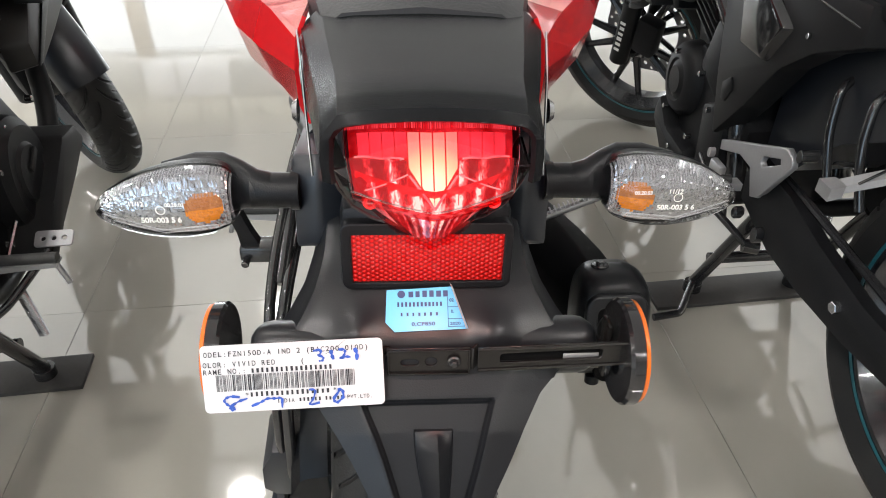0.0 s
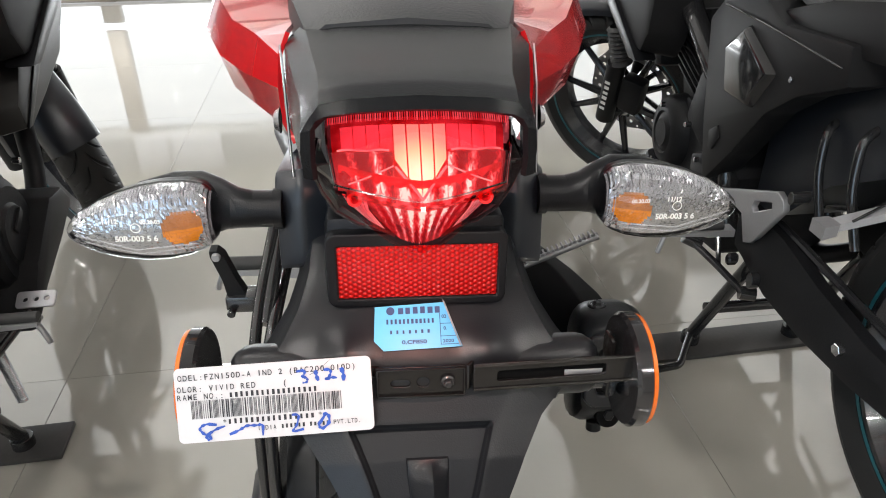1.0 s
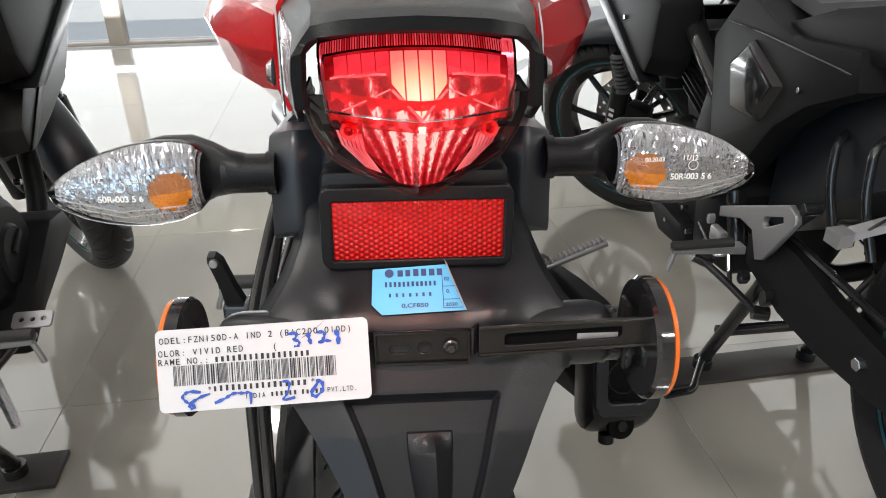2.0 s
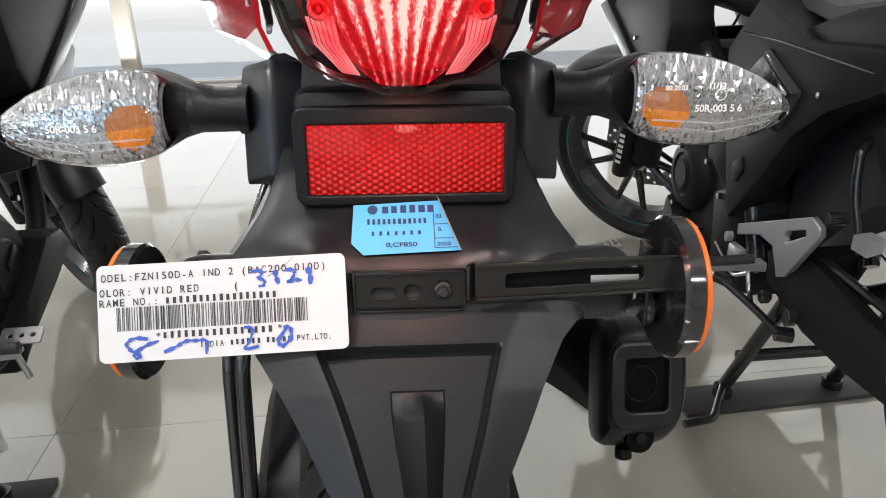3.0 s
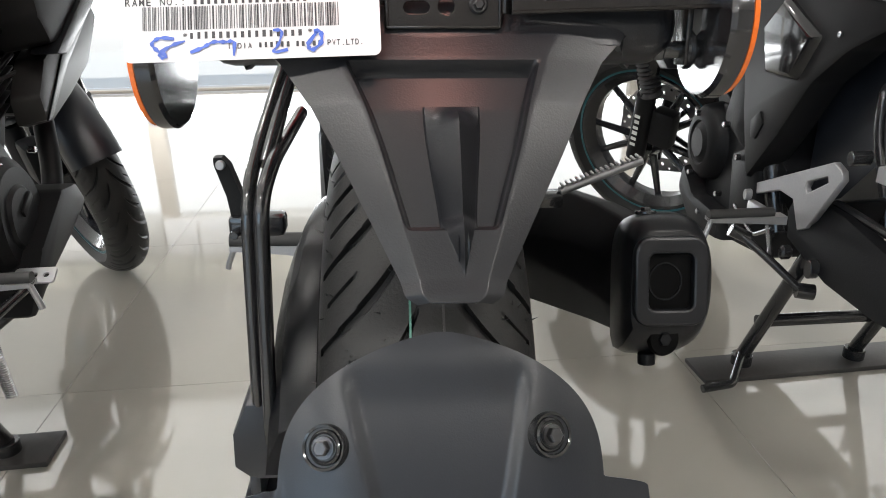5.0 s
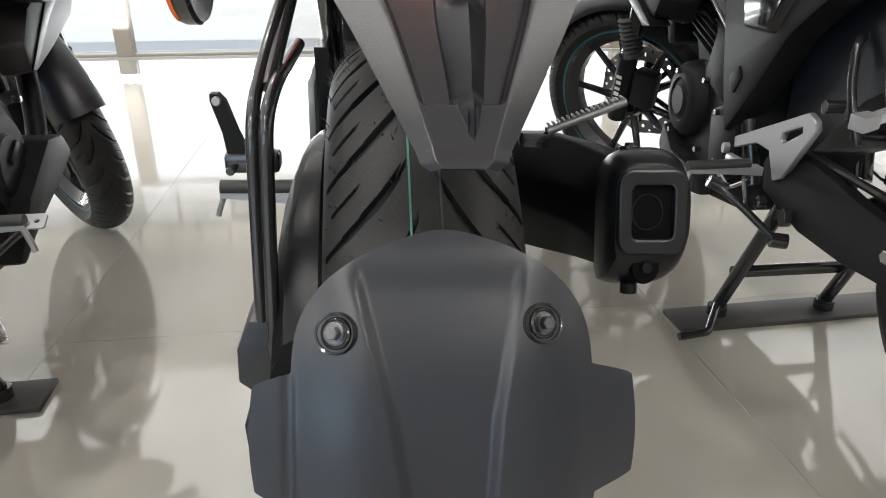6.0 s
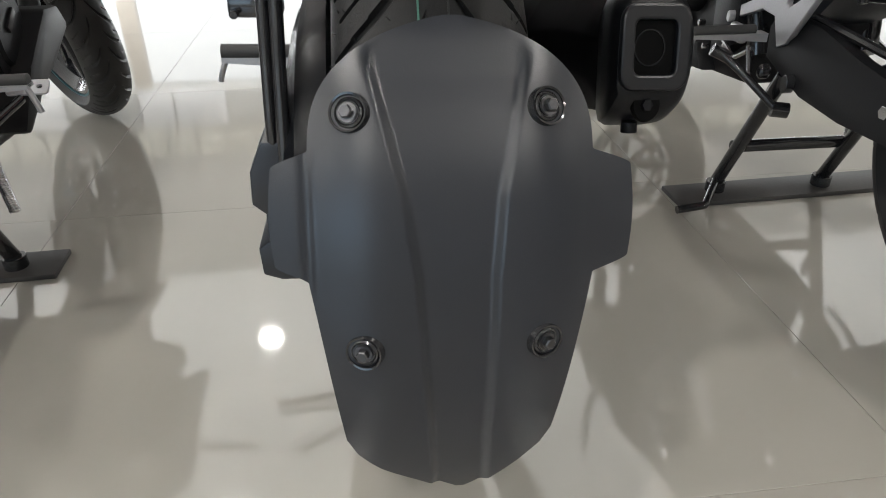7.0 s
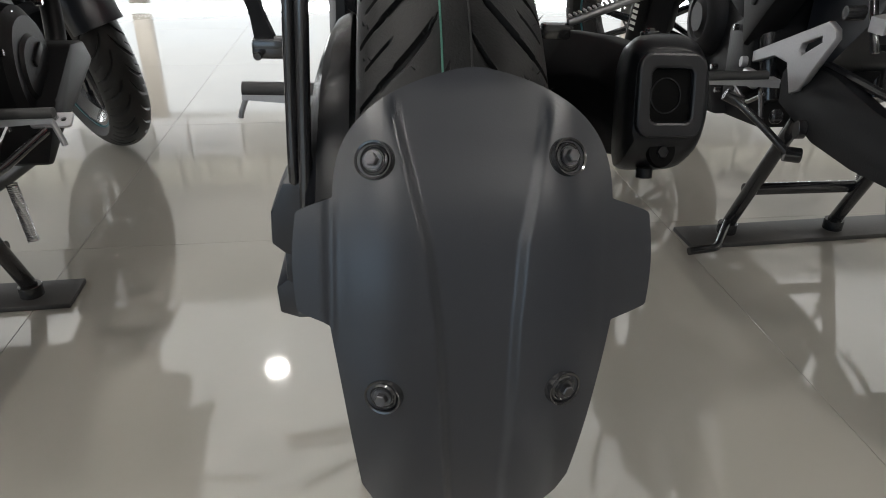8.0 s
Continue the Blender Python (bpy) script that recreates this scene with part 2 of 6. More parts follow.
def lamp_optics(name, fan, stops, see):
    """Fluted lamp optics in front of the bulb: bright and dim streaks that fan out from below, with red see-through between them."""
    mat = bpy.data.materials.new(name)
    mat.use_nodes = True
    nodes, links = mat.node_tree.nodes, mat.node_tree.links
    nodes.clear()

    def node(kind, **settings):
        n = nodes.new("ShaderNode" + kind)
        for k, v in settings.items():
            if k == "op":
                n.operation = v
            else:
                n.inputs[int(k[1:])].default_value = v
        return n

    where, split = node("TexCoord"), node("SeparateXYZ")
    links.new(where.outputs["Object"], split.inputs[0])
    down, angle, many, wave = node("Math", op="SUBTRACT", i1=0.772), node("Math", op="ARCTAN2"), node("Math", op="MULTIPLY", i1=fan), node("Math", op="SINE")
    links.new(split.outputs[2], down.inputs[0])
    links.new(split.outputs[0], angle.inputs[0])
    links.new(down.outputs[0], angle.inputs[1])
    links.new(angle.outputs[0], many.inputs[0])
    links.new(many.outputs[0], wave.inputs[0])
    squash, cell = node("Mapping", i3=(1.0, 0.4, 0.35)), node("TexNoise")
    cell.inputs["Scale"].default_value, cell.inputs["Detail"].default_value, cell.inputs["Distortion"].default_value = 620.0, 2.0, 1.2
    links.new(where.outputs["Object"], squash.inputs[0])
    links.new(squash.outputs[0], cell.inputs["Vector"])
    far = node("VectorMath", op="DISTANCE", i1=(0.0008, -0.330, 0.832))
    links.new(where.outputs["Object"], far.inputs[0])
    near = node("MapRange", i1=0.008, i2=0.045, i3=0.40, i4=-0.20)
    links.new(far.outputs["Value"], near.inputs[0])
    a, b = node("Math", op="MULTIPLY_ADD", i1=0.26), node("Math", op="MULTIPLY_ADD", i1=0.95)
    links.new(wave.outputs[0], a.inputs[0])
    links.new(near.outputs[0], a.inputs[2])
    links.new(cell.outputs[0], b.inputs[0])
    links.new(a.outputs[0], b.inputs[2])
    ramp = node("ValToRGB")
    els = ramp.color_ramp.elements
    while len(els) < len(stops):
        els.new(0.5)
    for e, (at, col) in zip(els, stops):
        e.position, e.color = at, (*col, 1)
    links.new(b.outputs[0], ramp.inputs[0])
    glow_, clear, gloss, mix, mix2, out = node("Emission"), node("BsdfTransparent"), node("BsdfGlossy"), node("MixShader"), node("MixShader", i0=0.07), node("OutputMaterial")
    gloss.inputs["Roughness"].default_value = 0.1
    links.new(ramp.outputs[0], glow_.inputs[0])
    solid = node("MapRange", i1=0.2, i2=0.9, i3=1 - see, i4=1.0)
    links.new(b.outputs[0], solid.inputs[0])
    links.new(solid.outputs[0], mix.inputs[0])
    links.new(clear.outputs[0], mix.inputs[1])
    links.new(glow_.outputs[0], mix.inputs[2])
    links.new(mix.outputs[0], mix2.inputs[1])
    links.new(gloss.outputs[0], mix2.inputs[2])
    links.new(mix2.outputs[0], out.inputs[0])
    return mat


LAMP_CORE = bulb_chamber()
LAMP_CELL = lit_plastic("lit_side_cell", (0.50, 0.10, 0.15), (0.90, 0.5, 0.6), 0.9, (1, 1, 0.3), 40)
LAMP_BAND = lit_pieces("lit_ribbed_band", (0.40, 0.06, 0.09), (0.95, 0.75, 0.75), 0.9, (0.1, 1.0))
LAMP_FACET = lamp_optics("lit_facet", 46.0, ((0.36, (0.35, 0.02, 0.04)), (0.60, (0.90, 0.14, 0.18)), (0.76, (1.05, 1.5, 1.2)), (0.94, (1.3, 8.0, 5.4))), 0.35)
LAMP_LOW = lamp_optics("lit_lower_prism", 62.0, ((0.32, (0.42, 0.02, 0.05)), (0.56, (0.95, 0.16, 0.2)), (0.74, (1.1, 2.0, 1.6)), (0.92, (1.35, 8.5, 5.6))), 0.45)
LAMP_EDGE = lit_plastic("lit_prism_side", (0.75, 0.7, 0.8), (1.0, 3.4, 2.6), 0.9, (1, 1, 0.3), 60)
LAMP_SIDE = lit_plastic("lit_red_reflector", (0.14, 0.008, 0.012), (0.50, 0.12, 0.16), 0.9, (1, 1, 1), 90)
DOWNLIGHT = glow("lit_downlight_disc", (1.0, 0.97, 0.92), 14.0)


def reflex_material():
    """Moulded red reflex reflector: hexagonal prism cells under a gloss."""
    mat = bpy.data.materials.new("red_reflex_prism")
    mat.use_nodes = True
    nodes, links = mat.node_tree.nodes, mat.node_tree.links
    p = nodes["Principled BSDF"]
    where = nodes.new("ShaderNodeTexCoord")
    total = None
    for ang in (0, 60, 120):
        dot, cos = nodes.new("ShaderNodeVectorMath"), nodes.new("ShaderNodeMath")
        dot.operation, cos.operation = "DOT_PRODUCT", "COSINE"
        k = math.tau / 0.0027
        dot.inputs[1].default_value = (k * math.cos(radians(ang)), 0, k * math.sin(radians(ang)))
        links.new(where.outputs["Object"], dot.inputs[0])
        links.new(dot.outputs["Value"], cos.inputs[0])
        if total is None:
            total = cos
        else:
            add = nodes.new("ShaderNodeMath")
            links.new(total.outputs[0], add.inputs[0])
            links.new(cos.outputs[0], add.inputs[1])
            total = add
    span, ramp, b = (nodes.new("ShaderNode" + n) for n in ("MapRange", "ValToRGB", "Bump"))
    span.inputs[1].default_value, span.inputs[2].default_value = -1.5, 3.0
    links.new(total.outputs[0], span.inputs[0])
    links.new(span.outputs[0], ramp.inputs[0])
    ramp.color_ramp.elements[0].color, ramp.color_ramp.elements[1].color = (0.24, 0.002, 0.002, 1), (0.66, 0.012, 0.009, 1)
    ramp.color_ramp.elements[0].position, ramp.color_ramp.elements[1].position = 0.05, 0.8
    links.new(ramp.outputs[0], p.inputs["Base Color"])
    b.inputs["Strength"].default_value, b.inputs["Distance"].default_value = 0.8, 0.0012
    links.new(span.outputs[0], b.inputs["Height"])
    links.new(b.outputs[0], p.inputs["Normal"])
    p.inputs["Roughness"].default_value, p.inputs["Coat Weight"].default_value, p.inputs["Coat Roughness"].default_value = 0.3, 0.12, 0.05
    p.inputs["Specular IOR Level"].default_value = 0.25
    return mat


REFLEX = reflex_material()


# ---- building helpers ----
def mesh_of(bm, name="mesh"):
    data = bpy.data.meshes.new(name)
    bm.to_mesh(data)
    bm.free()
    return data


def part(name, bm, mat, parent=None, label="", smooth=True, sharp=38):
    data = mesh_of(bm, name) if isinstance(bm, bmesh.types.BMesh) else bm
    if not data.materials:
        data.materials.append(mat)
    ob = new(name, data)
    if smooth:
        data.shade_smooth()
        data.set_sharp_from_angle(angle=radians(sharp))
    if parent:
        ob.parent = parent
    if label:
        ob["label"] = label
    return ob


def empty(name, m):
    ob = new(name)
    ob.matrix_world = m
    ob.empty_display_size = 0.1
    return ob


def loft(rings, closed=True, caps=True):
    """A skin over rings of points, all of the same number."""
    bm = bmesh.new()
    rows = [[bm.verts.new(p) for p in ring] for ring in rings]
    n = len(rows[0])
    for r0, r1 in zip(rows, rows[1:]):
        for i in range(n if closed else n - 1):
            bm.faces.new((r0[i], r0[(i + 1) % n], r1[(i + 1) % n], r1[i]))
    if caps and closed:
        bm.faces.new(rows[0][::-1])
        bm.faces.new(rows[-1])
    bmesh.ops.recalc_face_normals(bm, faces=bm.faces)
    return bm


def box(c, size, bevel=0.0, rot=None, seg=2):
    bm = bmesh.new()
    bmesh.ops.create_cube(bm, size=1)
    bmesh.ops.scale(bm, vec=size, verts=bm.verts)
    if bevel:
        bmesh.ops.bevel(bm, geom=bm.edges, offset=bevel, segments=seg, affect="EDGES", profile=0.5)
    if rot:
        bmesh.ops.rotate(bm, cent=(0, 0, 0), matrix=Euler([radians(a) for a in rot]).to_matrix(), verts=bm.verts)
    bmesh.ops.translate(bm, vec=c, verts=bm.verts)
    return bm


def rounded(points, radius=0.02, steps=5):
    """A polyline with its corners rounded."""
    pts = [Vector(p) for p in points]
    out = [pts[0]]
    for a, b, c in zip(pts, pts[1:], pts[2:]):
        u, v = (a - b), (c - b)
        r = min(radius, u.length * 0.45, v.length * 0.45)
        p, q = b + u.normalized() * r, b + v.normalized() * r
        for i in range(steps + 1):
            k = i / steps
            out.append(p * (1 - k) ** 2 + b * 2 * k * (1 - k) + q * k * k)
    out.append(pts[-1])
    return out


def tube(points, r, n=12, bend=0.02, radii=None):
    pts = rounded(points, bend) if bend else [Vector(p) for p in points]
    rings, side = [], None
    for i, p in enumerate(pts):
        d = (pts[min(i + 1, len(pts) - 1)] - pts[max(i - 1, 0)]).normalized()
        side = (side - d * side.dot(d)).normalized() if side else d.orthogonal().normalized()
        up = d.cross(side)
        rr = radii[i] if radii else r
        rings.append([p + (side * math.cos(k * math.tau / n) + up * math.sin(k * math.tau / n)) * rr for k in range(n)])
    return loft(rings)


def lathe(profile, n=48, axis="x", c=(0, 0, 0)):
    """A closed profile of (along, radius) turned round the axis through c."""
    bm = bmesh.new()
    rings = []
    for k in range(n):
        a = k * math.tau / n
        ca, sa = math.cos(a), math.sin(a)
        ring = []
        for h, r in profile:
            p = (h, r * ca, r * sa) if axis == "x" else (r * ca, h, r * sa) if axis == "y" else (r * ca, r * sa, h)
            ring.append(bm.verts.new((p[0] + c[0], p[1] + c[1], p[2] + c[2])))
        rings.append(ring)
    m = len(profile)
    for k in range(n):
        r0, r1 = rings[k], rings[(k + 1) % n]
        for i in range(m):
            bm.faces.new((r0[i], r0[(i + 1) % m], r1[(i + 1) % m], r1[i]))
    bmesh.ops.remove_doubles(bm, verts=bm.verts, dist=1e-6)
    bmesh.ops.recalc_face_normals(bm, faces=bm.faces)
    return bm


def cyl(c, r, h, axis="x", n=24, bevel=0.001):
    b = min(bevel, h * 0.3, r * 0.3)
    return lathe([(-h / 2, 0.0), (-h / 2, r - b), (-h / 2 + b, r), (h / 2 - b, r), (h / 2, r - b), (h / 2, 0.0)], n, axis, c)


def join(*bms):
    """Several pieces of one rigid part as one mesh."""
    out = bmesh.new()
    for b in bms:
        data = mesh_of(b)
        out.from_mesh(data)
        bpy.data.meshes.remove(data)
    return out


def plate(outline, holes, thick, m, bevel=0.0):
    """A flat plate with true holes: outlines in its own x and y, thickness both ways, laid at the pose m."""
    curve = bpy.data.curves.new("plate", "CURVE")
    curve.dimensions, curve.fill_mode, curve.extrude, curve.bevel_depth, curve.bevel_resolution = "2D", "BOTH", max(thick / 2 - bevel, 1e-5), bevel, 1
    for loop in (outline, *holes):
        sp = curve.splines.new("POLY")
        sp.points.add(len(loop) - 1)
        for q, (x, y) in zip(sp.points, loop):
            q.co = (x, y, 0, 1)
        sp.use_cyclic_u = True
    ob = bpy.data.objects.new("plate", curve)
    scene.collection.objects.link(ob)
    data = bpy.data.meshes.new_from_object(ob.evaluated_get(bpy.context.evaluated_depsgraph_get()))
    bpy.data.objects.remove(ob)
    data.transform(m)
    data.materials.clear()
    return data


def slot(x0, y0, x1, y1, r=None, n=5):
    """A rounded rectangle."""
    r = r or min(x1 - x0, y1 - y0) / 2 * 0.999
    out = []
    for cx, cy, a0 in ((x1 - r, y1 - r, 0), (x0 + r, y1 - r, 90), (x0 + r, y0 + r, 180), (x1 - r, y0 + r, 270)):
        out += [(cx + r * math.cos(radians(a0 + 90 * i / n)), cy + r * math.sin(radians(a0 + 90 * i / n))) for i in range(n + 1)]
    return out


def writing(text, size, m, width=None, bold=0.022):
    curve = bpy.data.curves.new("writing", "FONT")
    curve.body, curve.size, curve.extrude, curve.offset = text, size, 0.00004, size * bold
    ob = bpy.data.objects.new("writing", curve)
    scene.collection.objects.link(ob)
    bpy.context.view_layer.update()
    data = bpy.data.meshes.new_from_object(ob.evaluated_get(bpy.context.evaluated_depsgraph_get()))
    long = max(v.co.x for v in data.vertices) - min(v.co.x for v in data.vertices)
    bpy.data.objects.remove(ob)
    data.transform(m @ Matrix.Diagonal(((width / long) if width else 1, 1, 1, 1)))
    data.materials.clear()
    return data


def basis(o, u, v):
    """The pose with its x along u and its y near v."""
    x = Vector(u).normalized()
    z = x.cross(Vector(v)).normalized()
    y = z.cross(x)
    return Matrix(((x.x, y.x, z.x, o[0]), (x.y, y.y, z.y, o[1]), (x.z, y.z, z.z, o[2]), (0, 0, 0, 1)))


def bars(m, u0, v0, n, pitch, w, h, rng):
    """A row of plain bars in place of characters."""
    bm = bmesh.new()
    for i in range(n):
        ww, hh = w * rng.uniform(0.75, 1.0), h * rng.uniform(0.85, 1.0)
        x = u0 + i * pitch
        vs = [bm.verts.new((x, v0, 0)), bm.verts.new((x + ww, v0, 0)), bm.verts.new((x + ww, v0 + hh, 0)), bm.verts.new((x, v0 + hh, 0))]
        bm.faces.new(vs)
    bm.transform(m)
    return bm


def lerp_table(table, v):
    """Straight interpolation in rows of (key, value...) with rising keys."""
    if v <= table[0][0]:
        return table[0][1:]
    for a, b in zip(table, table[1:]):
        if v <= b[0]:
            k = (v - a[0]) / (b[0] - a[0])
            return tuple(p + (q - p) * k for p, q in zip(a[1:], b[1:]))
    return table[-1][1:]


def smoothstep(a, b, v):
    k = min(1, max(0, (v - a) / (b - a)))
    return k * k * (3 - 2 * k)


def grid_mesh(rows, thick=0.0, out=None):
    """An open sheet over rows of points; thick: given a body on the side away from out."""
    pts = [[Vector(p) for p in row] for row in rows]
    nr, nc = len(pts), len(pts[0])
    flip = False
    if out is not None:
        i, j = nr // 2, nc // 2
        n = (pts[i][j] - pts[i][j - 1]).cross(pts[i][j] - pts[i - 1][j])
        flip = n.dot(Vector(out)) < 0
    bm = bmesh.new()

    def sheet(grid, turn_over):
        vs = [[bm.verts.new(p) for p in row] for row in grid]
        for r0, r1 in zip(vs, vs[1:]):
            for k in range(nc - 1):
                quad = (r0[k], r0[k + 1], r1[k + 1], r1[k])
                bm.faces.new(quad[::-1] if turn_over else quad)
        return vs

    top = sheet(pts, flip)
    if thick:
        t = abs(thick)
        inner = []
        for i in range(nr):
            row = []
            for j in range(nc):
                du = pts[i][min(j + 1, nc - 1)] - pts[i][max(j - 1, 0)]
                dv = pts[min(i + 1, nr - 1)][j] - pts[max(i - 1, 0)][j]
                n = du.cross(dv)
                n = n.normalized() if n.length > 1e-12 else Vector((0, 0, 0))
                row.append(pts[i][j] - (-n if flip else n) * t)
            inner.append(row)
        low = sheet(inner, not flip)
        rim = [(0, j) for j in range(nc)] + [(i, nc - 1) for i in range(1, nr)] + [(nr - 1, j) for j in range(nc - 2, -1, -1)] + [(i, 0) for i in range(nr - 2, 0, -1)]
        for (i0, j0), (i1, j1) in zip(rim, rim[1:] + rim[:1]):
            try:
                bm.faces.new((top[i0][j0], low[i0][j0], low[i1][j1], top[i1][j1]))
            except ValueError:
                pass
        bmesh.ops.recalc_face_normals(bm, faces=bm.faces)
    return bm


# ---- the showroom ----
X0, X1, Y0, Y1 = -7.5, 7.5, -5.0, 5.57
ground = part("ground", box((0, 20, -0.17), (400, 400, 0.1)), PAVING, smooth=False)
tagged(ground, "pale concrete forecourt outside the showroom", "ground", kind="structure")
floor = part("floor", box(((X0 + X1) / 2, (Y0 + Y1) / 2, -0.06), (X1 - X0, Y1 - Y0, 0.115)), GROUT, smooth=False)
tagged(floor, "polished cream vitrified tile floor of the showroom", "floor", kind="structure")
ceiling = part("ceiling", box(((X0 + X1) / 2, (Y0 + Y1) / 2, CEILING + 0.075), (X1 - X0 + 0.4, Y1 - Y0 + 0.4, 0.15)), CEIL, smooth=False)
tagged(ceiling, "plain white showroom ceiling", "ceiling", kind="structure")
REAR = (-7.3, -1.3, 0.5, 2.6)
for name, c, size in (("wall_west", (X0 - 0.1, (Y0 + Y1) / 2, CEILING / 2), (0.2, Y1 - Y0, CEILING)), ("wall_east", (X1 + 0.1, (Y0 + Y1) / 2, CEILING / 2), (0.2, Y1 - Y0, CEILING)),
                      ("wall_south", ((X0 + X1) / 2, Y0 - 0.1, REAR[2] / 2), (X1 - X0 + 0.4, 0.2, REAR[2])), ("wall_south_head", ((X0 + X1) / 2, Y0 - 0.1, (CEILING + REAR[3]) / 2), (X1 - X0 + 0.4, 0.2, CEILING - REAR[3])),
                      ("wall_south_west", ((X0 + REAR[0]) / 2 - 0.1, Y0 - 0.1, (REAR[2] + REAR[3]) / 2), (REAR[0] - X0 + 0.2, 0.2, REAR[3] - REAR[2])), ("wall_south_east", ((X1 + REAR[1]) / 2 + 0.1, Y0 - 0.1, (REAR[2] + REAR[3]) / 2), (X1 - REAR[1] + 0.2, 0.2, REAR[3] - REAR[2]))):
    tagged(part(name, box(c, size), WALL, smooth=False), "plain warm grey painted showroom wall", "wall", kind="structure")
# the glazed front: a header over tall panes between mullions
HEAD = 1.0
tagged(part("wall_north", box(((X0 + X1) / 2, Y1 + 0.1, (HEAD + CEILING) / 2), (X1 - X0 + 0.4, 0.2, CEILING - HEAD)), WALL, smooth=False), "warm grey header above the glazed shop front", "wall", kind="structure")
MULLIONS = [-7.45, -5.6, -3.72, -1.84, 0.04, 1.92, 3.8, 5.68, 7.45]
front = empty("window_1", pose(0, Y1, 0))
tagged(front, "tall shop window with slim beige mullions", "window", kind="structure")
for x in MULLIONS:
    part("window_frame", box((x, 0.06, HEAD / 2), (0.12, 0.1, HEAD), 0.006), MULLION, front)
part("window_sill", box(((X0 + X1) / 2, 0.06, 0.0125), (X1 - X0, 0.06, 0.025), 0.004), MULLION, front)
for a, b in zip(MULLIONS, MULLIONS[1:]):
    pane = part("pane", box(((a + b) / 2, 0.06, HEAD / 2 + 0.02), (b - a - 0.12, 0.008, HEAD - 0.04)), GLASS, front, smooth=False)
    pane.visible_shadow = False
x, k = X0 + 0.1, 0
while x < X1 - 0.8:
    w = (0.55, 0.27, 0.42)[k % 3]
    part("header_board", box((x + w / 2, -0.02, 1.155), (w - 0.02, 0.03, 0.30), 0.004), (BOARD_GREY if k % 3 == 0 else BOARD_PALE), front)
    x, k = x + w, k + 1
for k in range(62):
    part("slat_panel", box((X0 + 0.25 + 0.235 * k, -0.015, 1.43), (0.21, 0.02, 0.235), 0.004), BOARD_CREAM, front)
area = bpy.data.lights.new("window_daylight", "AREA")
area.shape, area.size, area.size_y, area.energy, area.color = "RECTANGLE", X1 - X0 - 0.4, 0.3, WINDOW_POWER, (0.95, 0.98, 1.0)
wl = new("window_daylight", area)
wl.matrix_world = look(((X0 + X1) / 2, Y1 - 0.22, 0.12), ((X0 + X1) / 2, Y1 - 0.22 - math.cos(radians(72)), 0.12 + math.sin(radians(72))))


rear_window = empty("window_2", pose(0, Y0 - 0.1, 0))
tagged(rear_window, "wide daylit shop window behind the motorcycles", "window", kind="structure")
for x in (REAR[0], -4.3, REAR[1]):
    part("window_frame", box((x, 0, (REAR[2] + REAR[3]) / 2), (0.08, 0.08, REAR[3] - REAR[2] - 0.01), 0.004), MULLION, rear_window)
for x in (-5.8, -2.8):
    part("pane", box((x, 0, (REAR[2] + REAR[3]) / 2), (2.9, 0.008, REAR[3] - REAR[2] - 0.01)), GLASS, rear_window, smooth=False).visible_shadow = False
area2 = bpy.data.lights.new("rear_daylight", "AREA")
area2.shape, area2.size, area2.size_y, area2.energy, area2.color = "RECTANGLE", 5.8, 2.0, REAR_POWER, (0.56, 0.78, 1.0)
wl2 = new("rear_daylight", area2)
wl2.matrix_world = look((-4.3, Y0 + 0.03, 1.55), (-4.3, 0, 1.55))
HAZE = glow("white_daylight_haze", (0.95, 0.98, 1.0), 2.2)
HAZE.node_tree.nodes["Principled BSDF"].inputs["Base Color"].default_value = (0.02, 0.02, 0.02, 1)
backdrop = part("backdrop", box((0, Y1 + 14, 6), (90, 0.1, 14)), HAZE, smooth=False)
tagged(backdrop, "bright white daylight outside the shop window", "backdrop", kind="structure")


# ceiling downlights, with unseen ones added beside the known column
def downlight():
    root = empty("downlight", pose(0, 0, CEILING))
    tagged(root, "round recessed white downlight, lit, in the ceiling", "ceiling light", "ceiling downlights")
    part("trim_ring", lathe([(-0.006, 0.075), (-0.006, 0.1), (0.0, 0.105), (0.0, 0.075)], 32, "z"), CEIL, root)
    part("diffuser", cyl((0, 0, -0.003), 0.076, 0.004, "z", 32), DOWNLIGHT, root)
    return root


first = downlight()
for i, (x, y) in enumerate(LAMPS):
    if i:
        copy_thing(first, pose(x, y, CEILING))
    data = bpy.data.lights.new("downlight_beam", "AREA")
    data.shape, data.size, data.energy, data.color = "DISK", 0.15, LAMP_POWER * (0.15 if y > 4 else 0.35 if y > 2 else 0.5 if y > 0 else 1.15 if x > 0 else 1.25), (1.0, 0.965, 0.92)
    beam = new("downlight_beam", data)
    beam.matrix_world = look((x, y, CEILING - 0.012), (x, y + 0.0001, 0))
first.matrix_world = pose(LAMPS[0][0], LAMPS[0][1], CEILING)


# ---- the red motorcycle, seen from behind: x across, y ahead from the rear axle, z up ----
ZC = 0.33
bike = empty("motorcycle", pose(-0.035, 0.7, 0.01, 0, 2.0, 0))
tagged(bike, "vivid red street motorcycle with black tail on its centre stand", "motorcycle")
rng = random.Random(4)


